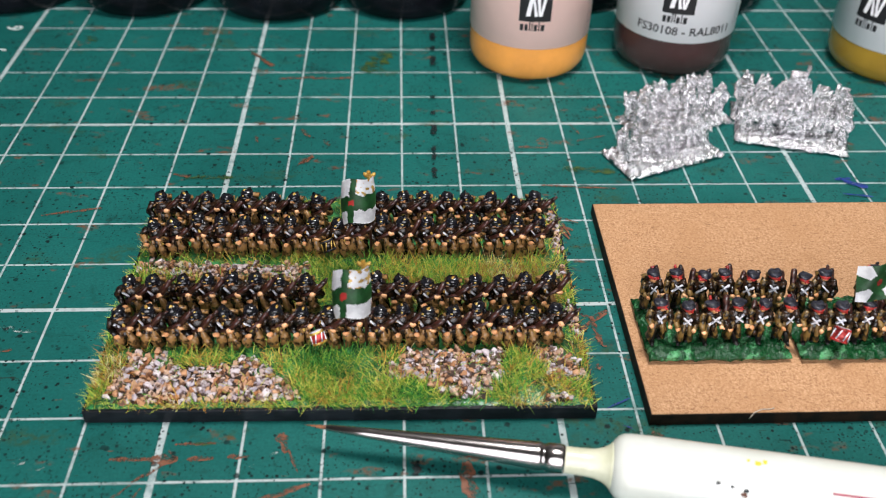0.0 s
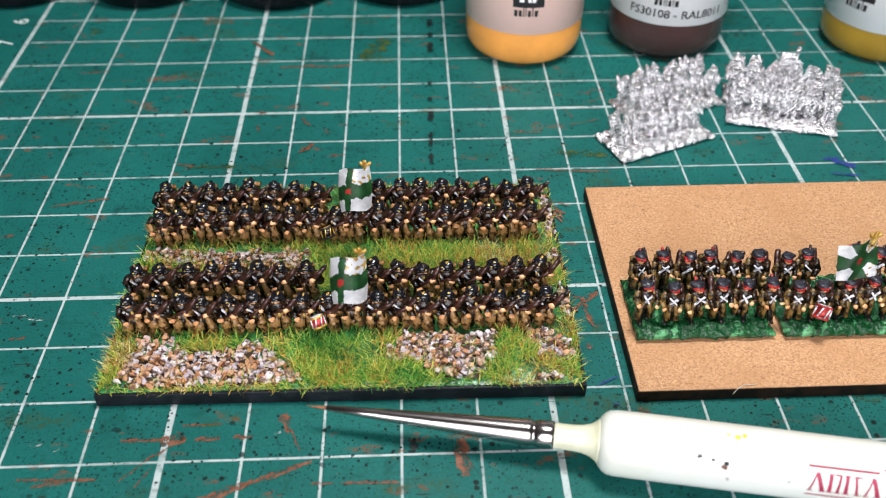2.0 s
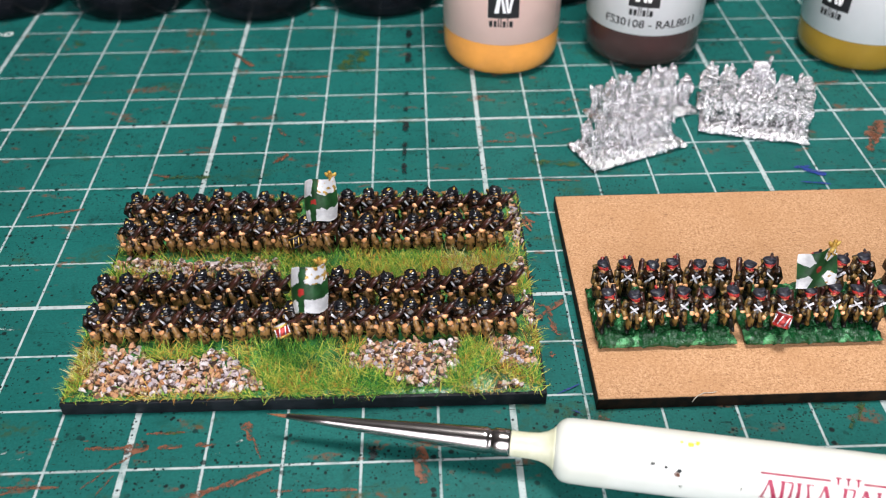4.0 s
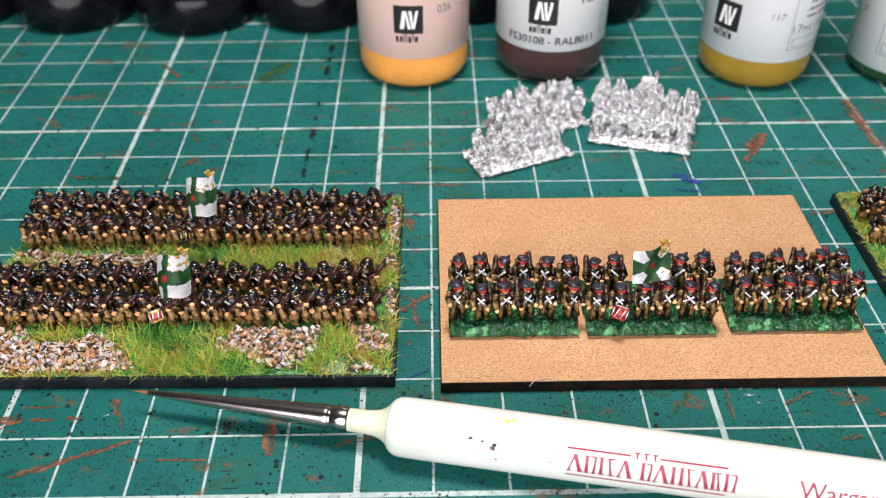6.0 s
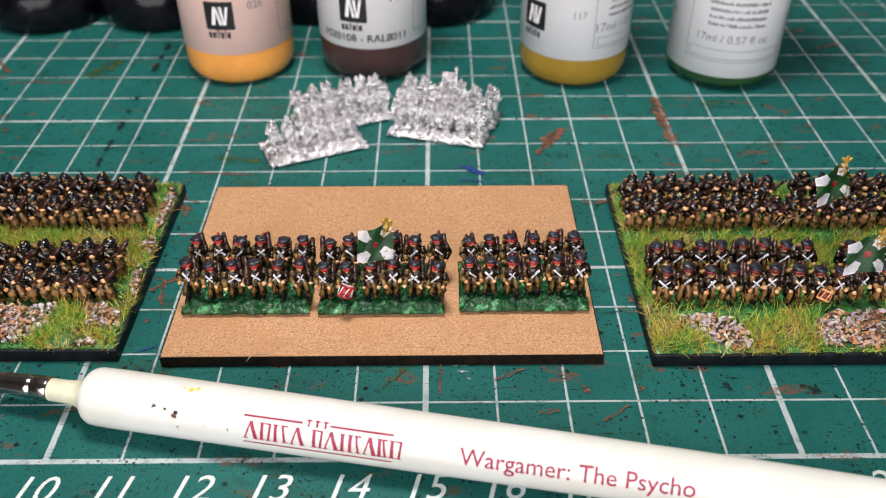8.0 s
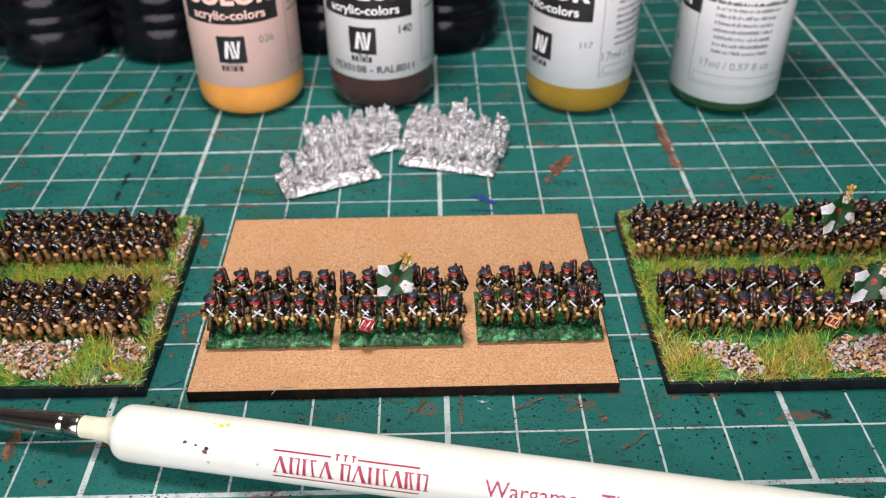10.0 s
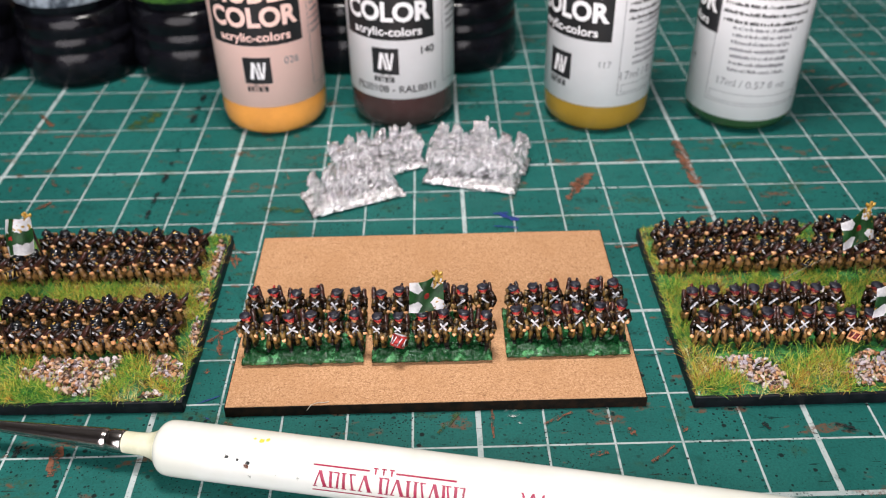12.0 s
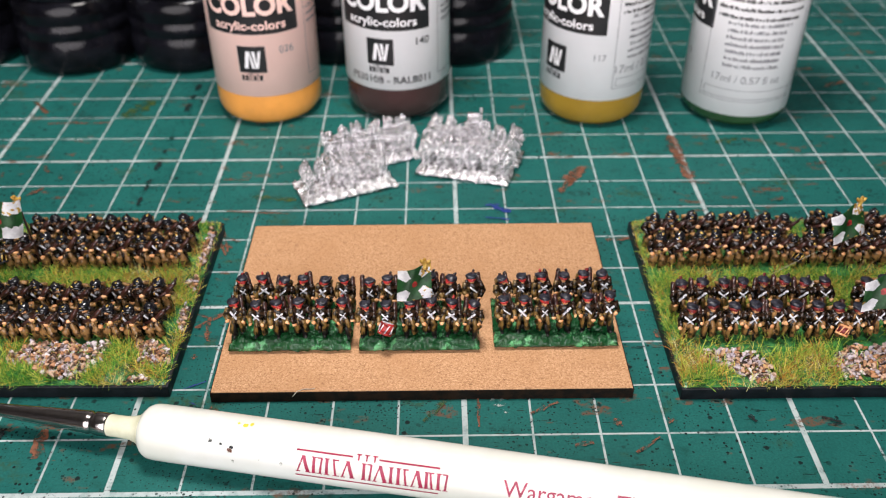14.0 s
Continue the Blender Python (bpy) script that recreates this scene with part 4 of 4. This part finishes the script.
    for _ in range(105000):
        x, y = rng.uniform(0.03, w - 0.03), rng.uniform(0.03, d - 0.03)
        dens = 0.72 + 1.0 * noise.noise((x * 1.9 + seed, y * 1.9, 5))
        if stony(x, y):
            dens = 0.03
        if any(x0 < x < x1 and y0 < y < y1 for x0, y0, x1, y1 in bare):
            dens *= 0.16
        if rng.random() > dens:
            continue
        ln = rng.uniform(0.12, 0.34) * (0.6 if min(x, y, w - x, d - y) < 0.1 else 1.0) * (0.5 if y > 3.85 else 1.0)
        a, t = rng.uniform(0, 2 * math.pi), rng.uniform(0.35, 1.40)
        dx, dy, dz = math.cos(a) * math.sin(t), math.sin(a) * math.sin(t), math.cos(t)
        wd = rng.uniform(0.003, 0.0058)
        b = rng.uniform(0, math.pi)
        px, py = math.cos(b) * wd, math.sin(b) * wd
        z = TOP - 0.01
        bend = rng.uniform(-0.2, 0.2) * ln
        o = len(vs)
        mx, my, mz = x + dx * ln * 0.5 + py * 6 * bend, y + dy * ln * 0.5 - px * 6 * bend, z + dz * ln * 0.55
        vs += [(x - px, y - py, z), (x + px, y + py, z), (mx + px, my + py, mz), (mx - px, my - py, mz), (x + dx * ln, y + dy * ln, z + dz * ln * 0.95)]
        fs += [(o, o + 1, o + 2, o + 3), (o + 3, o + 2, o + 4)]
    me = bpy.data.meshes.new("grass")
    me.from_pydata([(a * CM, b * CM, c * CM) for a, b, c in vs], [], fs)
    me.materials.append(M["grass"])
    tagged(place("grass", me, base, label="tufted green, yellow and rusty static grass"), kind="stuff")
    return base


A_PATCHES = [
    ([(0.22, 0.10), (0.42, 0.95), (0.85, 1.0), (1.15, 0.62), (2.0, 0.85), (2.45, 0.45), (2.75, 0.12)], True),
    ([(3.75, 0.55), (4.05, 0.95), (4.75, 0.98), (5.35, 0.95), (5.30, 0.5), (5.05, 0.14), (4.6, 0.14), (4.2, 0.4)], True),
    ([(5.70, 0.95), (6.0, 1.05), (6.30, 0.8), (6.42, 0.42), (6.0, 0.40)], True),
    ([(5.75, 0.08), (5.85, 0.20), (6.15, 0.14), (6.15, 0.07)], True),
    ([(0.05, 2.55), (0.1, 2.85), (0.9, 2.75), (1.6, 2.78), (2.6, 2.72), (2.6, 2.35), (1.3, 2.2), (0.9, 2.5)], True),
    ([(6.15, 2.35), (6.15, 2.65), (6.4, 2.65), (6.42, 2.3)], False),
    ([(6.28, 3.0), (6.28, 4.1), (6.42, 4.1), (6.42, 3.0)], False),
    ([(6.32, 1.2), (6.3, 1.9), (6.42, 1.9), (6.42, 1.2)], False),
]
A_BARE = [(0.15, 0.9, 6.3, 1.9), (0.1, 2.8, 6.3, 4.0)]
base_a = finished_base((3.99, 1.92), -0.6, "black-rimmed base with grass, gravel and two ranks of helmeted toy soldiers", A_PATCHES, A_BARE, 21)
for r, y0 in enumerate((1.16, 3.06)):
    for q in range(2):
        for k in range(3):
            x0, yy = 0.33 + 2.0 * k - 0.01 * q, y0 + 0.60 * q
            skip = {(1, 0): (1, 2), (1, 1): (2,)}.get((k, q), ())
            troop(base_a, "helmet", x0, yy, TOP - 0.03, 6, 0.335, 2 + r * 17 + q * 7 + k * 3, skip, size=1.05)
            if k == 1 and q == 0:
                troop(base_a, "helmet", x0 + 0.34, yy, TOP - 0.03, 1, 0.3, 5 + r)
                troop(base_a, "helmet", x0 + 0.70, yy, TOP - 0.03, 1, 0.3, 6 + r)
                drum(base_a, at(x0 + 0.55, yy - 0.20, TOP + 0.30, 0, -30, -24), "red" if r == 0 else "coat", "gold" if r == 0 else "navy", "white" if r == 0 else "gold", 1.08)
                colours(base_a, at(x0 + 1.17, yy - 0.06, TOP - 0.05), "band", 3 + r, 0.51, 4, 1, 0.04, 1.56, 7)

B_PATCHES = [
    ([(0.40, 0.62), (0.55, 0.85), (1.0, 0.85), (1.35, 0.7), (1.50, 0.45), (1.45, 0.10), (1.15, 0.10), (0.8, 0.4)], True),
    ([(2.55, 0.1), (2.50, 0.55), (2.8, 0.85), (3.9, 0.9), (4.3, 0.5), (4.0, 0.1)], True),
    ([(2.50, 2.15), (2.55, 2.45), (2.9, 2.5), (2.9, 2.1)], True),
]
B_BARE = [(0.3, 0.8, 6.3, 1.9), (0.1, 2.8, 6.3, 4.0)]
base_b = finished_base((18.32, 1.67), 0.15, "black-rimmed base with grass, gravel and dark-capped toy soldiers", B_PATCHES, B_BARE, 37, 4.52)
for r, (y0, kind) in enumerate(((1.18, "cap_navy"), (3.14, "helmet"))):
    for q in range(2):
        for k in range(3):
            x0, yy = (0.32 if r == 0 else 0.26) + 2.0 * k, y0 + 0.60 * q
            skip = {(1, 0): (1,), (1, 1): (2,)}.get((k, q), ())
            troop(base_b, kind, x0, yy, TOP - 0.03, 6, 0.333, 4 + r * 13 + q * 5 + k * 3, skip, size=1.05)
            if k == 1 and q == 0:
                troop(base_b, kind, x0 + 0.34, yy, TOP - 0.03, 1, 0.3, 7 + r)
                drum(base_b, at(x0 + 0.43, yy - 0.20, TOP + 0.27, 0, -30, 28), "darkred" if r == 0 else "coat", "navy" if r else "skin", "skin" if r == 0 else "gold", 1.05)
                colours(base_b, at(x0 + 0.93 + 0.25 * r, yy - 0.08, TOP - 0.05), "cross", 5 + r, (0.59, 0.66)[r], (4, 22)[r], 1, 0.10, 1.46, 7)

# ---- unpainted castings ----
for k, (x, y, w, d, rz, rows) in enumerate((
    (11.97, 7.04, 2.02, 1.00, 22.5, ((0.46, 6), (0.74, 6))),
    (12.40, 8.24, 2.06, 0.95, 20.5, ((0.36, 6), (0.76, 6))),
    (14.15, 8.28, 2.03, 0.72, -15.5, ((0.36, 6), (0.62, 6))),
    (14.30, 9.06, 2.16, 0.70, -15.5, ((0.24, 6), (0.54, 6))),
)):
    s = thing("metal_casting", at(x, y, 0.0, rz), "bare shiny white-metal strip of unpainted toy soldiers", "toy soldiers", "unpainted castings")
    strip_base(w, d, 0.14, 41 + k * 9, ["metal"], "strip_base", s)
    for q, (yy, nn) in enumerate(rows):
        troop(s, "metal", (0.26, 0.17, 0.17, 0.17)[k], yy, 0.11, nn, (w - (0.44 if k == 0 else 0.34)) / (nn - 1), 2 + k * 5 + q * 3, size=(0.76, 0.88, 0.90, 0.90)[k])
    if k == 3:
        bm = bmesh.new()
        limb(bm, (0, 0, 0), (0, 0, 0.95), 0.02, 0.02)
        box(bm, (-0.30, -0.05, 0.50), (-0.02, 0.03, 0.90), 0, 0.03)
        ball(bm, (0, 0, 0.97), 0.05, 0, 7, (1, 1, 1.4))
        part("flag", bm, "metal", s, m=at(1.22, 0.45, 0.1))

# ---- paint bottles ----


def bottle(x, y, rz, colour, label_mat, z0, kind):
    b = thing("paint_bottle", at(x, y, 0, rz), kind, "paint bottle", "paint bottles")
    r = 1.215
    prof = [(0, 0.05), (0.75, 0.05), (0.86, 0.0), (1.0, 0.03), (1.11, 0.10), (1.18, 0.21), (r, 0.36), (r, 0.6), (r, 5.2), (1.17, 5.45), (1.02, 5.68), (0.78, 5.82), (0.66, 5.9), (0.62, 6.1), (0, 6.1)]
    part("bottle", lathe(prof), colour, b)
    part("label", lathe([(r + 0.002, z0), (r + 0.012, z0 + 0.004), (r + 0.012, 5.05), (r + 0.002, 5.06)]), label_mat, b)
    part("cap", lathe([(0.0, 6.1), (0.72, 6.1), (0.72, 6.35), (0.62, 6.45), (0.42, 7.6), (0.36, 7.8), (0, 7.85)], 32), "cap", b)
    return b, r + 0.016


def logo(b, r, a, z):
    """The maker's mark as plain shapes: a dark square with pale wedges, and a bar."""
    bm = bmesh.new()
    patch_on(bm, r, a - 14.5, a + 14.5, z - 0.31, z + 0.31, 8, 0)
    for p in (((-8.5, -0.2), (-4.5, -0.2), (-2.0, 0.2), (-5.5, 0.2)), ((-0.5, -0.2), (2.6, -0.2), (-2.0, 0.2), (-3.4, 0.2)), ((0.2, 0.2), (3.4, 0.2), (5.0, -0.2), (3.4, -0.2)), ((7.0, 0.2), (9.8, 0.2), (6.2, -0.2), (4.0, -0.2))):
        vs = [bm.verts.new(((r + 0.006) * math.sin(radians(a + q)), -(r + 0.006) * math.cos(radians(a + q)), z + h)) for q, h in p]
        bm.faces.new(vs).material_index = 1
    part("logo", bm, ["ink", "label"], b, smooth=False)
    bm = bmesh.new()
    q = a - 13
    for w, tall in ((3.0, 0), (2.8, 0), (1.0, 1), (1.0, 1), (2.8, 0), (1.0, 1), (3.2, 0)):
        patch_on(bm, r, q, q + w, z - 0.50, z - 0.37 + 0.06 * tall, 2)
        q += w + 1.2
    part("logo", bm, "ink", b, smooth=False)


def ring_text(b, r, text, a, z, height, ink="ink", **k):
    place("print", words(text, height, ink, "print", bend=r, **k), b, at(0, 0, z, a))


def text_bars(b, r, a0, a1, zs, height, ink, seed):
    """Rows of small unreadable print as plain bars."""
    rng = random.Random(seed)
    bm = bmesh.new()
    for z in zs:
        q = a0 + rng.uniform(0, 3)
        end = a1 - rng.uniform(0, 8)
        while q < end:
            w = rng.uniform(0.8, 2.2)
            patch_on(bm, r, q, min(q + w, end), z, z + height * rng.uniform(0.6, 1.15), 1)
            q += w + (0.35 if rng.random() > 0.22 else 1.6)
    part("print", bm, ink, b, smooth=False)


def frame_lines(b, r, a0, a1, z0, z1, ink="greyink"):
    bm = bmesh.new()
    t = 0.012
    for z in (z0, z1):
        patch_on(bm, r, a0, a1, z, z + t, 12)
    for a in (a0, a1):
        patch_on(bm, r, a, a + 0.6, z0, z1, 1)
    part("print", bm, ink, b, smooth=False)


def title_block(b, r, a, ink="ink", pale="label"):
    bm = bmesh.new()
    patch_on(bm, r, a - 52, a + 52, 2.28, 4.6, 20)
    part("title_panel", bm, ink, b, smooth=False)
    ring_text(b, r + 0.006, "acrylic-colors", a, 2.47, 0.20, pale, narrow=1.08, bold=0.022)
    ring_text(b, r + 0.006, "COLOR", a, 2.90, 0.42, pale, narrow=0.98, bold=0.04)
    ring_text(b, r + 0.006, "MODEL", a, 3.44, 0.42, pale, narrow=0.92, bold=0.04)


b1, rr = bottle(10.66, 11.66, 11, "orange", "labelpink", 0.80, "clear dropper bottle of orange paint with pink label")
logo(b1, rr, -15, 1.70)
title_block(b1, rr, -14, "ink", "labelpink")
ring_text(b1, rr, "026", 22, 1.88, 0.17, "greyink")
frame_lines(b1, rr, 48, 100, 1.1, 4.6)
text_bars(b1, rr, 52, 98, [2.3 + 0.16 * i for i in range(12)], 0.07, "greyink", 1)

b2, rr = bottle(13.73, 11.80, -2, "brown", "label", 0.86, "dropper bottle of dark brown paint with white label")
logo(b2, rr, -14, 1.78)
title_block(b2, rr, -12)
ring_text(b2, rr, "140", 31, 2.0, 0.18, bold=0.015)
ring_text(b2, rr, "FS30108 - RAL8011", -4, 1.10, 0.17, narrow=1.05, bold=0.015)
frame_lines(b2, rr, 52, 100, 1.1, 4.6)
text_bars(b2, rr, 56, 98, [2.3 + 0.16 * i for i in range(12)], 0.07, "greyink", 2)

b3, rr = bottle(18.32, 11.46, -9, "ochre", "label", 0.72, "dropper bottle of ochre paint with white label")
logo(b3, rr, -46, 1.60)
title_block(b3, rr, -43)
ring_text(b3, rr, "117", 4, 1.75, 0.15, "greyink")
frame_lines(b3, rr, 20, 120, 1.0, 4.6)
frame_lines(b3, rr, 24, 120, 1.06, 1.24)
ring_text(b3, rr, "17ml / 0.57 fl oz", 62, 1.46, 0.20, "greyink")
text_bars(b3, rr, 34, 120, [1.7 + 0.155 * i for i in range(7)], 0.075, "greyink", 3)
text_bars(b3, rr, 24, 120, [2.75 + 0.17 * i for i in range(10)], 0.07, "ink", 4)

b4, rr = bottle(21.72, 11.32, -21, "green", "label", 0.36, "dropper bottle of green paint with white label")
title_block(b4, rr, -86)
text_bars(b4, rr, -68, -56, [1.45], 0.13, "ink", 8)
frame_lines(b4, rr, -36, 70, 0.72, 4.6)
frame_lines(b4, rr, -32, 66, 0.78, 0.98)
ring_text(b4, rr, "17ml / 0.57 fl oz", 10, 1.24, 0.175, "greyink")
text_bars(b4, rr, -18, 48, [1.52 + 0.16 * i for i in range(7)], 0.075, "greyink", 5)
text_bars(b4, rr, -32, 62, [2.62 + 0.19 * i for i in range(10)], 0.075, "ink", 6)
text_bars(b4, rr, 74, 100, [0.9 + 0.09 * i for i in range(30)], 0.04, "ink", 7)

# ---- black paint pots ----


def pot(x, y, band, label, seed):
    p = thing("paint_pot", at(x, y, 0, seed * 40), label, "paint pot", "black pots")
    prof = [(0, 0.02), (1.18, 0.02), (1.30, 0.0), (1.42, 0.06), (1.51, 0.22), (1.53, 0.50), (1.52, 0.80), (1.47, 0.90), (1.45, 0.96), (1.47, 1.02), (1.50, 1.08), (1.49, 1.24), (1.44, 1.30), (1.43, 1.36), (1.47, 1.44), (1.46, 1.66), (1.40, 1.80), (1.30, 1.90), (0, 1.90)]
    part("lid", lathe(prof), "jar", p)
    part("body", lathe([(1.28, 1.88), (1.33, 1.96), (1.36, 2.1), (1.36, 3.8), (1.2, 4.0), (0, 4.0)]), "jar", p)
    part("label", lathe([(1.362, 2.14), (1.372, 2.15), (1.372, 3.5), (1.362, 3.51)]), band, p)


for i, (x, y, band, label) in enumerate((
    (-0.9, 15.0, "jar", "glossy black plastic paint pot on the mat"),
    (2.1, 14.88, "jar", "glossy black plastic paint pot on the mat"),
    (5.20, 14.68, "jarlabel", "glossy black plastic paint pot with pale blue label"),
    (8.10, 14.78, "jargreen", "glossy black plastic paint pot with green label"),
    (12.1, 15.2, "jar", "glossy black plastic paint pot on the mat"),
    (15.2, 15.05, "jar", "glossy black plastic paint pot on the mat"),
)):
    pot(x, y, band, label, i)

# ---- paint brush ----
AX = Vector((6.80, 1.53, 0.37))
BX = Vector((19.0, -0.842, 0.43))
tilt = (BX - AX).to_track_quat("X", "Z").to_matrix().to_4x4()
brush = tagged(new("paint_brush"), "fine paint brush with white handle and silver ferrule on the mat", "paint brush")
brush.matrix_basis = Matrix.Translation(AX * CM) @ tilt


def along(profile, seg=32):
    """A body of (distance along x, radius) pairs."""
    bm = bmesh.new()
    rings = []
    for s, r in profile:
        ring = []
        for i in range(seg):
            a = 2 * math.pi * i / seg
            ring.append(bm.verts.new((s, r * math.cos(a), r * math.sin(a))))
        rings.append(ring)
    for a, b in zip(rings, rings[1:]):
        for i in range(seg):
            j = (i + 1) % seg
            bm.faces.new((a[i], b[i], b[j], a[j]))
    bm.faces.new(rings[0])
    bm.faces.new(list(reversed(rings[-1])))
    bmesh.ops.recalc_face_normals(bm, faces=bm.faces)
    return bm


part("bristles", along([(0, 0.003), (0.10, 0.012), (0.22, 0.024), (0.34, 0.032)], 20), "bristle", brush, "brown pointed bristles")
part("ferrule", along([(0.26, 0.028), (0.27, 0.036), (0.8, 0.066), (1.5, 0.102), (2.2, 0.138), (2.80, 0.168), (2.84, 0.170), (2.86, 0.160), (2.875, 0.152), (2.90, 0.152), (2.915, 0.162), (2.93, 0.172), (3.02, 0.174), (3.10, 0.172), (3.13, 0.164), (3.14, 0.15)], 40), "ferrule", brush, "polished silver ferrule")
part("neck", along([(3.12, 0.152), (3.15, 0.158), (3.36, 0.160), (3.48, 0.170), (3.58, 0.200), (3.65, 0.245), (3.70, 0.30)], 32), "cream", brush, "cream neck of the handle")
hp = [(3.66, 0.24), (3.69, 0.30), (3.74, 0.355), (3.80, 0.386), (3.88, 0.397), (4.1, 0.401), (6.2, 0.398), (8.2, 0.388), (10.2, 0.376), (13.2, 0.35), (15.2, 0.31), (16.8, 0.26), (17.4, 0.18), (17.6, 0.05)]
part("handle", along(hp, 48), "handle", brush, "glossy white lacquered handle")


def on_handle(me, s, up, name="print"):
    """Print wrapped on the handle, reading along it; up in degrees above the horizon."""
    for v in me.vertices:
        x, z = v.co.x / CM, v.co.z / CM
        r = float(np.interp(s + x, [p[0] for p in hp], [p[1] for p in hp])) + 0.004
        a = radians(up) + z / r
        v.co = Vector((s + x, -r * math.cos(a), r * math.sin(a))) * CM
    return place(name, me, brush)


def strokes_mesh(quads, name="print"):
    """Flat strokes, each four corners in order."""
    bm = bmesh.new()
    for a, b, c, d in quads:
        n = 4
        for k in range(n):
            lo = [tuple(p + (q - p) * t for p, q in zip(a, d)) for t in (k / n, (k + 1) / n)]
            hi = [tuple(p + (q - p) * t for p, q in zip(b, c)) for t in (k / n, (k + 1) / n)]
            bm.faces.new([bm.verts.new((x, 0, z)) for x, z in (lo[0], hi[0], hi[1], lo[1])])
    return mesh_of(name, bm, "crimson", False)


def bar(x0, z0, x1, z1, slant=0.0):
    return (x0, z0), (x1, z0), (x1 + slant, z1), (x0 + slant, z1)


# the maker's mark as plain shapes: ruled lines over and under a row of short strokes and wedges
mark = [bar(-0.98, 0.165, -0.20, 0.188), bar(0.16, 0.165, 0.98, 0.188), bar(-0.98, -0.200, 0.98, -0.180)]
q = -0.96
for k, w in enumerate((0.20, 0.18, 0.24, 0.19, -0.08, 0.17, 0.20, 0.10, 0.21, 0.17, 0.16, 0.19)):
    if w > 0.12 and k % 3 == 0:
        mark += [bar(q, -0.12, q + 0.022, 0.11, w * 0.36), bar(q + w * 0.66, -0.12, q + w * 0.66 + 0.05, 0.11, -w * 0.36), bar(q - 0.012, -0.13, q + 0.05, -0.116), bar(q + w * 0.6, -0.13, q + w * 0.98, -0.116)]
    elif w > 0:
        mark += [bar(q + 0.014, -0.118, q + 0.056, 0.098), bar(q, -0.13, q + 0.075, -0.116), bar(q, 0.096, q + 0.075, 0.11)]
        if w > 0.12:
            mark += [bar(q + w * 0.60, -0.118, q + w * 0.60 + 0.03, 0.098, 0.02 if k % 2 else -0.03), bar(q + w * 0.5, -0.13, q + w * 0.86, -0.116), bar(q + w * 0.45, 0.09, q + w * 0.84, 0.11)]
    q += abs(w)
for w0 in (-0.15, -0.04, 0.07):
    mark += [bar(w0 + 0.02, 0.135, w0 + 0.042, 0.225), bar(w0, 0.208, w0 + 0.067, 0.225)]
on_handle(strokes_mesh(mark), 7.03, 29, "logo")
on_handle(words("Wargamer: The Psycho", 0.225, "crimson", "print", narrow=0.95, bold=0.006), 10.29, 32)

rng = random.Random(9)
for s, up, r, key in ((4.62, 48, 0.030, "black"), (4.78, 44, 0.022, "black"), (4.93, 40, 0.028, "black"), (4.90, 34, 0.040, "brown"), (5.30, 30, 0.025, "green"), (5.32, 22, 0.022, "green"), (4.95, 12, 0.03, "green"), (5.65, 22, 0.02, "green"), (5.05, 88, 0.035, "yellow"), (5.14, 92, 0.03, "yellow"), (4.95, 91, 0.02, "yellow")):
    bm = bmesh.new()
    vs = []
    for k in range(9):
        a = 2 * math.pi * k / 9
        d = r * rng.uniform(0.6, 1.2)
        g = radians(up) + d * math.sin(a) / 0.405
        vs.append(bm.verts.new((s + 0.2 + d * math.cos(a) * 1.2, -0.405 * math.cos(g), 0.405 * math.sin(g))))
    bm.faces.new(vs)
    part("paint_spot", bm, "smear_" + key, brush, smooth=False)

# ---- stray fibres ----


def fibre(points, label, size=0.006):
    bm = bmesh.new()
    for a, b in zip(points, points[1:]):
        limb(bm, a, b, size, size, 0, 5)
    ob = part("stray_fibre", bm, "hair", None)
    tagged(ob, label, "fibre")


fibre([(12.38, 1.70, 0.13), (12.45, 1.74, 0.203), (12.55, 1.78, 0.212), (12.66, 1.775, 0.215), (12.72, 1.80, 0.208)], "thin pale fibre on the edge of the fibreboard base")
fibre([(19.9, 3.9, 0.42), (20.4, 4.1, 0.55), (20.9, 4.32, 0.66), (21.3, 4.5, 0.72)], "long fine hair caught on the grassy base", 0.003)
